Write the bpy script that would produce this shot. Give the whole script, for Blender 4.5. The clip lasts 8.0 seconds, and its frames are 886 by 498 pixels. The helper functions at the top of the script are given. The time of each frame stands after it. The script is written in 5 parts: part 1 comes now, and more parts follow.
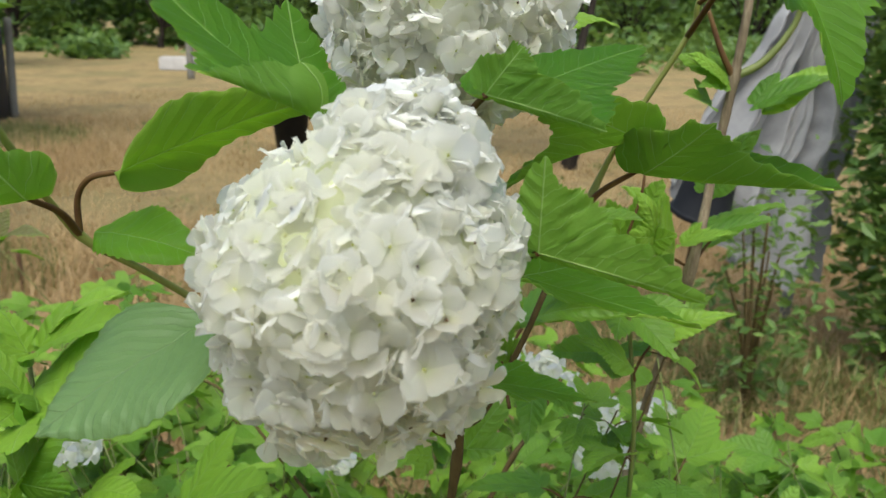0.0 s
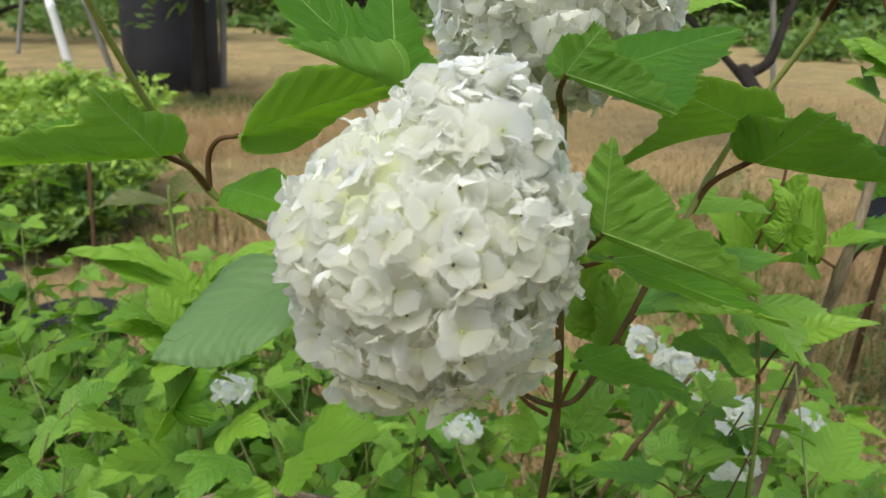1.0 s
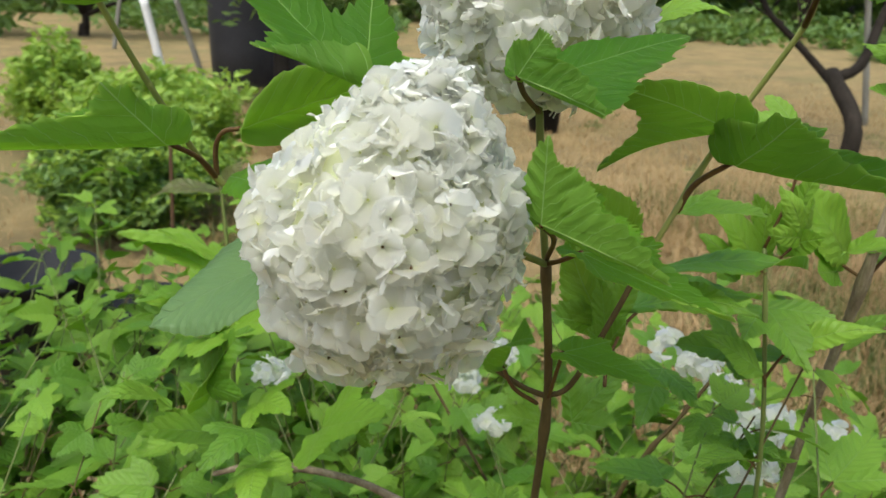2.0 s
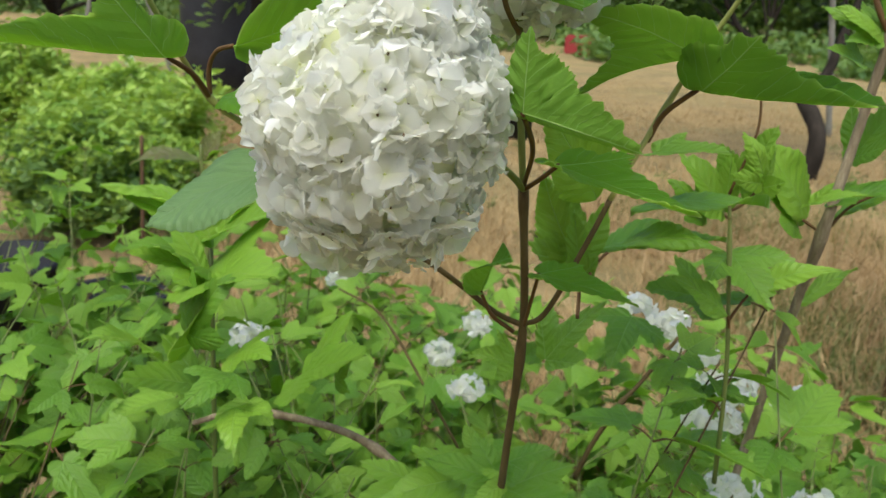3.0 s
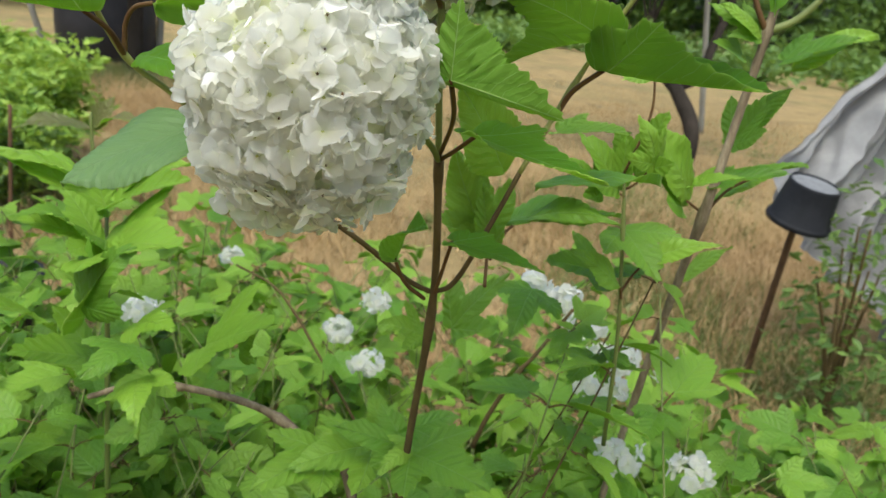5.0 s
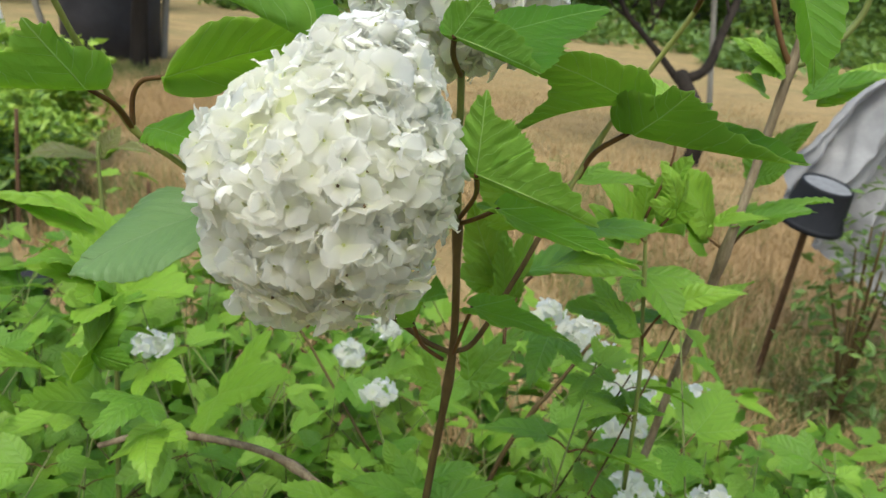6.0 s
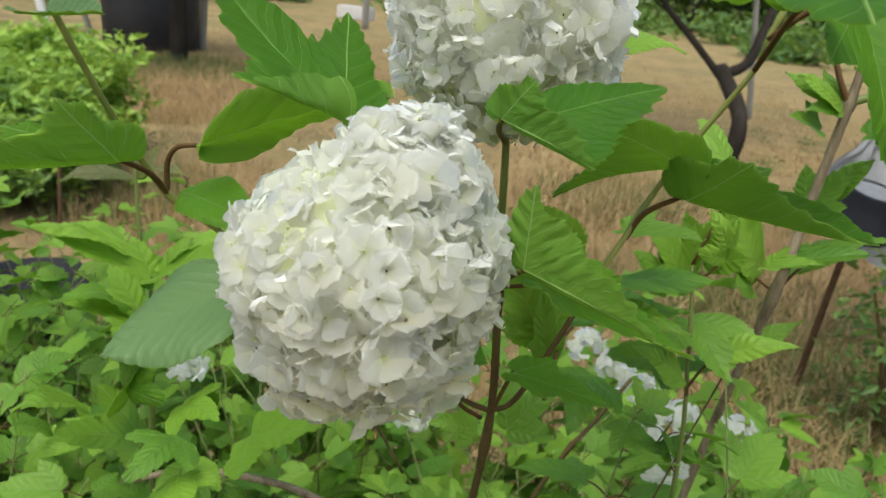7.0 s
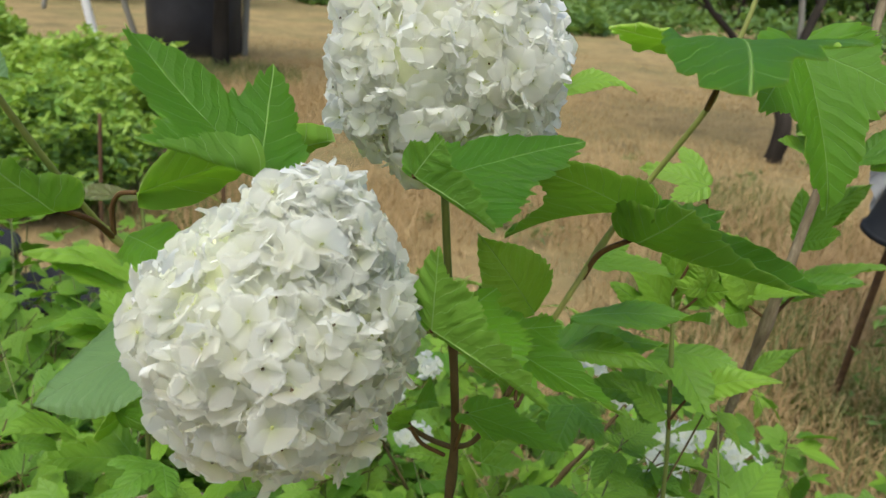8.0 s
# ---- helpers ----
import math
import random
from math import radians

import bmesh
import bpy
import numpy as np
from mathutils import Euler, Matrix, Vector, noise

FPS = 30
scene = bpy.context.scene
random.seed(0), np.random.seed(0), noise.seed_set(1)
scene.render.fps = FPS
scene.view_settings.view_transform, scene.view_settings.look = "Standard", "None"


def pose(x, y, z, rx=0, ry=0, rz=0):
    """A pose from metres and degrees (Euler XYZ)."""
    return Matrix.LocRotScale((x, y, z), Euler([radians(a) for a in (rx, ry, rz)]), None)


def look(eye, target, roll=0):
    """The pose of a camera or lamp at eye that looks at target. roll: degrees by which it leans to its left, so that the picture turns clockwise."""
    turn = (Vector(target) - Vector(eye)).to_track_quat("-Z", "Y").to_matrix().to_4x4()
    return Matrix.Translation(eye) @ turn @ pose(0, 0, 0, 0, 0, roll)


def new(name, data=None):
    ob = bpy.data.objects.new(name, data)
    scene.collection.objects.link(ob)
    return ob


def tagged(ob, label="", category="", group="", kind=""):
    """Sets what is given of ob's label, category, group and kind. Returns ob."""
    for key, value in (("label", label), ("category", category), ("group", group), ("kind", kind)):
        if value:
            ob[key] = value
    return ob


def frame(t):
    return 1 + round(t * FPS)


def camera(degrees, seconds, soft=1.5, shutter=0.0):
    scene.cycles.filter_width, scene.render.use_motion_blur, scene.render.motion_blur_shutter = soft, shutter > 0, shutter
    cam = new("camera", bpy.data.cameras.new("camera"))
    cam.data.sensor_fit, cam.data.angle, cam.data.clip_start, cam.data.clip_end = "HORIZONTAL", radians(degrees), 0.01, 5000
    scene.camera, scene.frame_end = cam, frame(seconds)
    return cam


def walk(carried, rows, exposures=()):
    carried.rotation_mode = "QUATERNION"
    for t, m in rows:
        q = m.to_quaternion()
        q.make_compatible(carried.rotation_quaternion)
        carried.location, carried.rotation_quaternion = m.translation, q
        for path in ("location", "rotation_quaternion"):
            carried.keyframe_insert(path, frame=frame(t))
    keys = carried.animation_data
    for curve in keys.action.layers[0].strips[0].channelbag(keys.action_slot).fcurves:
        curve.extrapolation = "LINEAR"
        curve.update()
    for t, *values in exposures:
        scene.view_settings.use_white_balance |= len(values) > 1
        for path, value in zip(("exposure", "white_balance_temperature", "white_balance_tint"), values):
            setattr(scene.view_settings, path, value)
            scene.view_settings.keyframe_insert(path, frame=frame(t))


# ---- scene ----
cam = camera(59.9, 8.0, soft=1.4)
cam.data.dof.use_dof, cam.data.dof.focus_distance, cam.data.dof.aperture_fstop = True, 0.27, 26.0
PATH = [
    (0, (0.0845, 0.0755, 1.1125), (-0.0054, 1.4547, 0.7083), 1.3),
    (0.5, (0.1096, 0.0736, 1.1221), (-0.1506, 1.4238, 0.6947), 1.3),
    (1, (0.1126, 0.0709, 1.1130), (-0.2872, 1.3810, 0.6687), 1.7),
    (1.2, (0.1114, 0.0698, 1.1171), (-0.2597, 1.3846, 0.6622), 2.2),
    (2.3, (0.1587, 0.0588, 1.1150), (-0.4031, 1.3070, 0.6679), 1.9),
    (2.5, (0.1529, 0.0519, 1.1093), (-0.3930, 1.3078, 0.6640), 2.2),
    (3, (0.1566, 0.0408, 1.0863), (-0.3239, 1.3275, 0.6536), 3.2),
    (3.5, (0.1406, 0.0266, 1.0747), (-0.1763, 1.3654, 0.6494), 5.3),
    (4, (0.1335, 0.0222, 1.0759), (-0.1351, 1.3679, 0.6396), 6.5),
    (4.5, (0.1382, 0.0290, 1.0816), (-0.1299, 1.3732, 0.6399), 6.8),
    (4.7, (0.1495, 0.0261, 1.0806), (-0.1305, 1.3680, 0.6396), 6.8),
    (5.8, (0.1440, 0.0246, 1.0969), (-0.1249, 1.3663, 0.6485), 6.3),
    (6, (0.1359, 0.0440, 1.1077), (-0.1514, 1.3791, 0.6508), 6.1),
    (6.5, (0.1258, 0.0584, 1.1260), (-0.1946, 1.3821, 0.6582), 5.8),
    (7, (0.1251, 0.0628, 1.1321), (-0.2184, 1.3764, 0.6526), 6.0),
    (7.5, (0.1292, 0.0763, 1.1420), (-0.2382, 1.3780, 0.6477), 5.4),
    (8, (0.1564, 0.0815, 1.1497), (-0.2614, 1.3715, 0.6649), 4.9),
]
walk(cam, [(t, look(eye, target, roll)) for t, eye, target, roll in PATH],
     exposures=[(0.0, 0.520, 5800, 1), (2.3, 0.550, 5800, 1), (3.0, 0.585, 5800, 1), (4.7, 0.710, 5800, 1), (6.0, 0.690, 5800, 1), (6.6, 0.520, 5800, 1), (8.0, 0.470, 5800, 1)])

# ---------------------------------------------------------------- light
world = bpy.data.worlds.new("sky")
scene.world = world
world.use_nodes = True
wn = world.node_tree
sky = wn.nodes.new("ShaderNodeTexSky")
sky.sky_type, sky.sun_disc = "NISHITA", False
sky.sun_elevation, sky.sun_rotation = radians(66), radians(180)
sky.air_density, sky.dust_density, sky.ozone_density = 0.8, 8.0, 0.3
wn.nodes["Background"].inputs["Strength"].default_value = 0.178
wn.links.new(sky.outputs["Color"], wn.nodes["Background"].inputs["Color"])
sun_data = bpy.data.lights.new("sun", "SUN")
sun_data.energy, sun_data.angle, sun_data.color = 0.20, radians(50), (1.0, 0.95, 0.87)
sun = new("sun", sun_data)
SUN_EL, SUN_AZ = radians(66), radians(180)
sun.matrix_world = look((0, 0, 0), (-math.sin(SUN_AZ) * math.cos(SUN_EL), -math.cos(SUN_AZ) * math.cos(SUN_EL), -math.sin(SUN_EL)))


# ---------------------------------------------------------------- materials
class Nodes:
    """A small builder for node materials."""

    def __init__(self, name):
        self.mat = bpy.data.materials.new(name)
        self.mat.use_nodes = True
        self.t = self.mat.node_tree
        self.t.nodes.clear()
        self.out = self.n("ShaderNodeOutputMaterial")

    def n(self, kind):
        return self.t.nodes.new(kind)

    def put(self, socket, value):
        if isinstance(value, bpy.types.NodeSocket):
            self.t.links.new(value, socket)
        else:
            if isinstance(value, (tuple, list)) and len(value) == 3 and socket.type == "RGBA":
                value = (*value, 1)
            socket.default_value = value

    def math(self, op, a, b=0.0, clamp=False):
        node = self.n("ShaderNodeMath")
        node.operation, node.use_clamp = op, clamp
        self.put(node.inputs[0], a)
        self.put(node.inputs[1], b)
        return node.outputs[0]

    def noise(self, scale, detail=4.0, rough=0.55, co=None, out="Fac"):
        node = self.n("ShaderNodeTexNoise")
        self.put(node.inputs["Scale"], scale)
        self.put(node.inputs["Detail"], detail)
        self.put(node.inputs["Roughness"], rough)
        if co is None:
            co = self.n("ShaderNodeTexCoord").outputs["Object"]
        self.put(node.inputs["Vector"], co)
        return node.outputs[out]

    def ramp(self, fac, *stops):
        node = self.n("ShaderNodeValToRGB")
        e = node.color_ramp.elements
        while len(e) < len(stops):
            e.new(0.5)
        for el, (p, c) in zip(e, stops):
            el.position, el.color = p, (*c, 1)
        self.put(node.inputs[0], fac)
        return node.outputs[0]

    def mix(self, fac, a, b, how="MIX"):
        node = self.n("ShaderNodeMix")
        node.data_type, node.blend_type = "RGBA", how
        self.put(node.inputs[0], fac)
        self.put(node.inputs[6], a)
        self.put(node.inputs[7], b)
        return node.outputs[2]

    def bump(self, height, strength, dist):
        node = self.n("ShaderNodeBump")
        self.put(node.inputs["Strength"], strength)
        self.put(node.inputs["Distance"], dist)
        self.put(node.inputs["Height"], height)
        return node.outputs[0]

    def bsdf(self, color, rough=0.6, normal=None, metal=0.0, spec=0.5):
        node = self.n("ShaderNodeBsdfPrincipled")
        self.put(node.inputs["Base Color"], color)
        self.put(node.inputs["Roughness"], rough)
        self.put(node.inputs["Metallic"], metal)
        self.put(node.inputs["Specular IOR Level"], spec)
        if normal is not None:
            self.put(node.inputs["Normal"], normal)
        return node.outputs[0]

    def see_through(self, shader, color, fac, normal=None):
        tr = self.n("ShaderNodeBsdfTranslucent")
        self.put(tr.inputs["Color"], color)
        if normal is not None:
            self.put(tr.inputs["Normal"], normal)
        m = self.n("ShaderNodeMixShader")
        self.put(m.inputs[0], fac)
        self.t.links.new(shader, m.inputs[1])
        self.t.links.new(tr.outputs[0], m.inputs[2])
        return m.outputs[0]

    def rand(self):
        return self.n("ShaderNodeObjectInfo").outputs["Random"]

    def island(self):
        return self.n("ShaderNodeNewGeometry").outputs["Random Per Island"]

    def done(self, shader):
        self.t.links.new(shader, self.out.inputs["Surface"])
        return self.mat


def leaf_material(name, dark, light, vein, spec, rough, lit, vein_amount, island=False, thin=0.46, relief=1.0):
    """A leaf blade: midrib and side veins from the leaf's own coordinates, mottled green, thin enough to let light through."""
    m = Nodes(name)
    uv = m.n("ShaderNodeUVMap").outputs["UV"]
    sep = m.n("ShaderNodeSeparateXYZ")
    m.put(sep.inputs[0], uv)
    across = m.math("ABSOLUTE", sep.outputs[0])
    along = sep.outputs[1]
    rib = m.math("SUBTRACT", 1.0, m.math("DIVIDE", across, 0.0065), clamp=True)
    wob = m.math("ADD", m.math("MULTIPLY", m.noise(3.0, 2.0, co=uv), 0.22), m.math("MULTIPLY", m.math("MULTIPLY", across, across), -0.9))
    s = m.math("ADD", m.math("SUBTRACT", along, m.math("MULTIPLY", across, 0.75)), wob)
    f = m.math("FRACT", m.math("DIVIDE", m.math("ADD", s, 1.0), 0.125))
    tri = m.math("ABSOLUTE", m.math("SUBTRACT", f, 0.5))
    side = m.math("SUBTRACT", 1.0, m.math("DIVIDE", tri, 0.028), clamp=True)
    veins = m.math("MAXIMUM", rib, m.math("MULTIPLY", side, 0.7))
    quilt = m.math("MULTIPLY", m.math("SUBTRACT", 0.25, m.math("MULTIPLY", tri, tri)), -2.2)
    fine = m.n("ShaderNodeTexVoronoi")
    fine.feature = "DISTANCE_TO_EDGE"
    m.put(fine.inputs["Scale"], 42.0)
    m.put(fine.inputs["Vector"], uv)
    net = m.math("MULTIPLY", m.math("MINIMUM", fine.outputs["Distance"], 0.15), 3.0)
    tone = m.math("ADD", m.math("MULTIPLY", m.noise(2.2, 4.0, co=uv), 0.55), m.math("MULTIPLY", m.island() if island else m.rand(), 0.6))
    col = m.ramp(tone, (0.22, dark), (0.85, light))
    col = m.mix(m.math("MULTIPLY", veins, vein_amount), col, vein)
    spots = m.math("GREATER_THAN", m.noise(34.0, 2.0, co=uv), 0.72)
    col = m.mix(m.math("MULTIPLY", spots, 0.35), col, (0.16, 0.17, 0.05))
    h = m.math("ADD", m.math("ADD", quilt, m.math("MULTIPLY", net, 0.12)), m.math("MULTIPLY", veins, -0.9 if lit else 0.9))
    nor = m.bump(m.math("ADD", h, m.math("MULTIPLY", m.noise(14.0, 3.0, co=uv), 0.7)), 0.45 + 0.45 * relief, 0.0012 * relief)
    sh = m.bsdf(col, rough, nor, spec=spec)
    thru = m.mix(0.82, col, m.mix(m.math("MULTIPLY", veins, vein_amount), (0.66, 0.93, 0.16), (0.80, 0.96, 0.42)))
    return m.done(m.see_through(sh, thru, m.math("SUBTRACT", thin, m.math("MULTIPLY", veins, thin * 0.15)), nor))


LEAF = leaf_material("leaf_upper", (0.032, 0.092, 0.009), (0.112, 0.225, 0.018), (0.30, 0.45, 0.12), 0.20, 0.45, True, 0.9, thin=0.54, relief=0.42)
LEAF_DULL = leaf_material("leaf_dull", (0.085, 0.150, 0.050), (0.125, 0.210, 0.068), (0.18, 0.27, 0.10), 0.35, 0.5, True, 0.4, thin=0.16, relief=0.5)
LEAF_UNDER = leaf_material("leaf_under", (0.105, 0.205, 0.030), (0.175, 0.300, 0.045), (0.42, 0.56, 0.20), 0.15, 0.6, False, 0.9, relief=0.5)
LEAF_MASS = leaf_material("leaf_mass", (0.074, 0.172, 0.014), (0.228, 0.372, 0.036), (0.38, 0.54, 0.17), 0.36, 0.42, True, 0.45, True, thin=0.40, relief=0.85)
LEAF_NEAR = leaf_material("leaf_bright", (0.074, 0.172, 0.014), (0.228, 0.372, 0.036), (0.38, 0.54, 0.17), 0.36, 0.42, True, 0.5, thin=0.40, relief=0.7)
LEAF_RED = leaf_material("leaf_young", (0.10, 0.085, 0.04), (0.19, 0.14, 0.07), (0.25, 0.16, 0.07), 0.4, 0.4, True, 0.6)


def petal_material():
    m = Nodes("petal")
    uv = m.n("ShaderNodeUVMap").outputs["UV"]
    sep = m.n("ShaderNodeSeparateXYZ")
    m.put(sep.inputs[0], uv)
    base = m.ramp(sep.outputs[1], (0.0, (0.58, 0.66, 0.28)), (0.22, (0.72, 0.73, 0.55)), (0.5, (0.70, 0.705, 0.67)))
    blot = m.noise(3.5, 3.0, co=uv)
    col = m.mix(m.math("MULTIPLY", blot, 0.25), base, (0.75, 0.75, 0.68))
    old = m.math("MULTIPLY", m.math("GREATER_THAN", m.rand(), 0.86), 0.5)
    col = m.mix(old, col, (0.84, 0.83, 0.66))
    wave = m.n("ShaderNodeTexWave")
    wave.wave_type, wave.bands_direction = "BANDS", "X"
    m.put(wave.inputs["Scale"], 5.0)
    m.put(wave.inputs["Distortion"], 2.0)
    m.put(wave.inputs["Vector"], uv)
    nor = m.bump(m.math("ADD", m.math("MULTIPLY", wave.outputs["Fac"], 0.08), m.noise(7.0, 3.0, co=uv)), 0.2, 0.0004)
    sh = m.bsdf(col, 0.65, nor, spec=0.06)
    return m.done(m.see_through(sh, (0.90, 0.90, 0.845), 0.77, nor))


PETAL = petal_material()


def plain(name, stops, scale, rough, bump=0.3, dist=0.001, spec=0.4, metal=0.0, detail=5.0, stretch=None, rnd=0.0, island=False):
    """A surface of mottled colour with fine relief."""
    m = Nodes(name)
    co = m.n("ShaderNodeTexCoord").outputs["Object"]
    if stretch:
        mp = m.n("ShaderNodeMapping")
        mp.inputs["Scale"].default_value = stretch
        m.put(mp.inputs["Vector"], co)
        co = mp.outputs[0]
    a = m.noise(scale, detail, 0.6, co)
    b = m.noise(scale * 7, 3.0, 0.6, co)
    fac = m.math("ADD", m.math("MULTIPLY", a, 0.7), m.math("MULTIPLY", b, 0.3))
    if rnd:
        r = m.island() if island else m.rand()
        fac = m.math("ADD", fac, m.math("MULTIPLY", m.math("SUBTRACT", r, 0.5), rnd))
    col = m.ramp(fac, *stops)
    nor = m.bump(fac, bump, dist)
    return m, m.bsdf(col, rough, nor, metal, spec), col, nor


def simple(*args, **kw):
    m, sh, _, _ = plain(*args, **kw)
    return m.done(sh)


STEM_GREEN = simple("green_stem", ((0.3, (0.09, 0.12, 0.025)), (0.7, (0.17, 0.20, 0.05))), 60, 0.5, stretch=(1, 1, 0.25))
STEM_OLIVE = simple("olive_stem", ((0.3, (0.15, 0.17, 0.035)), (0.7, (0.27, 0.29, 0.075))), 60, 0.5, stretch=(1, 1, 0.25))
STEM_BROWN = simple("brown_stem", ((0.3, (0.050, 0.036, 0.014)), (0.7, (0.125, 0.092, 0.036))), 90, 0.65, bump=0.9, spec=0.12, stretch=(1, 1, 0.2))
PETIOLE = simple("petiole", ((0.3, (0.065, 0.030, 0.014)), (0.7, (0.13, 0.080, 0.026))), 80, 0.6, spec=0.15)
BARK = simple("woody_bark", ((0.30, (0.085, 0.064, 0.037)), (0.5, (0.19, 0.152, 0.096)), (0.72, (0.36, 0.30, 0.20))), 130, 0.85, bump=1.0, dist=0.0025, spec=0.1, stretch=(1, 1, 0.15))
CORE = simple("flower_core", ((0.3, (0.60, 0.64, 0.34)), (0.7, (0.74, 0.76, 0.52))), 60, 0.7)
BLACK = simple("black_plastic", ((0.3, (0.010, 0.011, 0.013)), (0.7, (0.020, 0.021, 0.024))), 12, 0.55, bump=0.15, spec=0.12)
# the upturned bucket's base, a lighter grey than its black body
PAIL_BASE = simple("grey_plastic", ((0.3, (0.10, 0.105, 0.11)), (0.7, (0.20, 0.205, 0.21))), 40, 0.7)
TANK = simple("dark_rubber", ((0.3, (0.010, 0.010, 0.013)), (0.7, (0.030, 0.029, 0.034))), 4, 0.55, bump=0.2)
POLE_WHITE = simple("white_paint", ((0.3, (0.60, 0.60, 0.60)), (0.7, (0.80, 0.80, 0.79))), 9, 0.5)
POST_GREY = simple("weathered_post", ((0.3, (0.13, 0.125, 0.105)), (0.7, (0.27, 0.26, 0.22))), 14, 0.8, spec=0.15, stretch=(1, 1, 0.15))
RUST = simple("rusty_rod", ((0.3, (0.06, 0.038, 0.022)), (0.7, (0.14, 0.085, 0.045))), 60, 0.85, bump=0.6, spec=0.1)
TRUNK = simple("tree_bark", ((0.3, (0.016, 0.013, 0.010)), (0.7, (0.046, 0.038, 0.030))), 9, 0.9, bump=0.8, dist=0.02, stretch=(1, 1, 0.25), spec=0.1)
RED = simple("red_paint", ((0.3, (0.20, 0.018, 0.022)), (0.7, (0.32, 0.035, 0.035))), 8, 0.5)
STONE = simple("pale_concrete", ((0.3, (0.42, 0.40, 0.38)), (0.7, (0.60, 0.58, 0.55))), 6, 0.85)


def leafy(name, dark, light, glow):
    m, sh, col, nor = plain(name, ((0.25, dark), (0.8, light)), 1.2, 0.5, rnd=0.6, island=True)
    return m.done(m.see_through(sh, glow, 0.3, nor))


SHRUB_LEAF = leafy("shrub_leaf", (0.12, 0.23, 0.025), (0.33, 0.46, 0.07), (0.46, 0.62, 0.06))
TREE_LEAF = leafy("tree_leaf", (0.055, 0.115, 0.025), (0.16, 0.25, 0.05), (0.26, 0.40, 0.055))
WEED = leafy("weed", (0.07, 0.10, 0.02), (0.20, 0.21, 0.06), (0.22, 0.27, 0.06))
STRAW = leafy("straw", (0.235, 0.155, 0.06), (0.51, 0.37, 0.18), (0.51, 0.37, 0.17))


def net_material():
    m, sh, col, nor = plain("grey_fabric", ((0.3, (0.21, 0.21, 0.21)), (0.7, (0.36, 0.36, 0.355))), 9, 0.8, bump=0.5, dist=0.01)
    return m.done(m.see_through(sh, (0.5, 0.5, 0.5), 0.25, nor))


NET = net_material()


def ground_material():
    m = Nodes("dry_ground")
    co = m.n("ShaderNodeTexCoord").outputs["Object"]
    big = m.noise(0.55, 5, 0.6, co)
    mid = m.noise(3.5, 12, 0.8, co)
    small = m.noise(55.0, 6, 0.75, co)
    col = m.ramp(mid, (0.28, (0.102, 0.072, 0.030)), (0.48, (0.242, 0.178, 0.074)), (0.72, (0.378, 0.282, 0.124)))
    col = m.mix(m.ramp(big, (0.45, (0, 0, 0)), (0.66, (0.6, 0.6, 0.6))), col, (0.12, 0.125, 0.042))
    patch = m.noise(1.5, 6, 0.7, co)
    col = m.mix(m.ramp(patch, (0.50, (0, 0, 0)), (0.64, (0.7, 0.7, 0.7))), col, (0.105, 0.085, 0.038))
    col = m.mix(m.math("MULTIPLY", small, 0.5), col, m.mix(0.5, col, (0.50, 0.38, 0.23)))
    nor = m.bump(m.math("ADD", m.math("MULTIPLY", small, 0.6), mid), 0.8, 0.03)
    return m.done(m.bsdf(col, 0.95, nor, spec=0.1))


GROUND = ground_material()


# ---------------------------------------------------------------- building helpers
def mesh_of(name, verts, faces, mats, uvs=None, slots=None, smooth=True):
    me = bpy.data.meshes.new(name)
    me.from_pydata([tuple(v) for v in verts], [], faces)
    for mat in mats:
        me.materials.append(mat)
    if uvs is not None:
        layer = me.uv_layers.new(name="UVMap")
        layer.data.foreach_set("uv", np.asarray(uvs, dtype=np.float32).ravel())
    if slots is not None:
        me.polygons.foreach_set("material_index", np.asarray(slots, dtype=np.int32))
    me.polygons.foreach_set("use_smooth", [smooth] * len(me.polygons))
    me.update()
    return me


def thing(name, label, category, group="", kind="", at=(0, 0, 0)):
    ob = new(name)
    ob.location = at
    ob.empty_display_size = 0.02
    return tagged(ob, label, category, group, kind)


def hang(name, me, parent, m=None, label=""):
    """One mesh object under a thing or part."""
    ob = new(name, me)
    ob.parent = parent
    if m is not None:
        base = parent.matrix_basis
        top = parent.parent
        while top is not None:
            base = top.matrix_basis @ base
            top = top.parent
        ob.matrix_basis = base.inverted() @ m
    if label:
        tagged(ob, label)
    return ob


def smooth_line(points, steps=6):
    """A smooth line through the points."""
    p = [Vector(q) for q in points]
    p = [2 * p[0] - p[1]] + p + [2 * p[-1] - p[-2]]
    line = []
    for i in range(1, len(p) - 2):
        a, b, c, d = p[i - 1:i + 3]
        for k in range(steps):
            t = k / steps
            line.append(0.5 * ((2 * b) + (c - a) * t + (2 * a - 5 * b + 4 * c - d) * t * t + (3 * b - a - 3 * c + d) * t ** 3))
    line.append(p[-2])
    return line


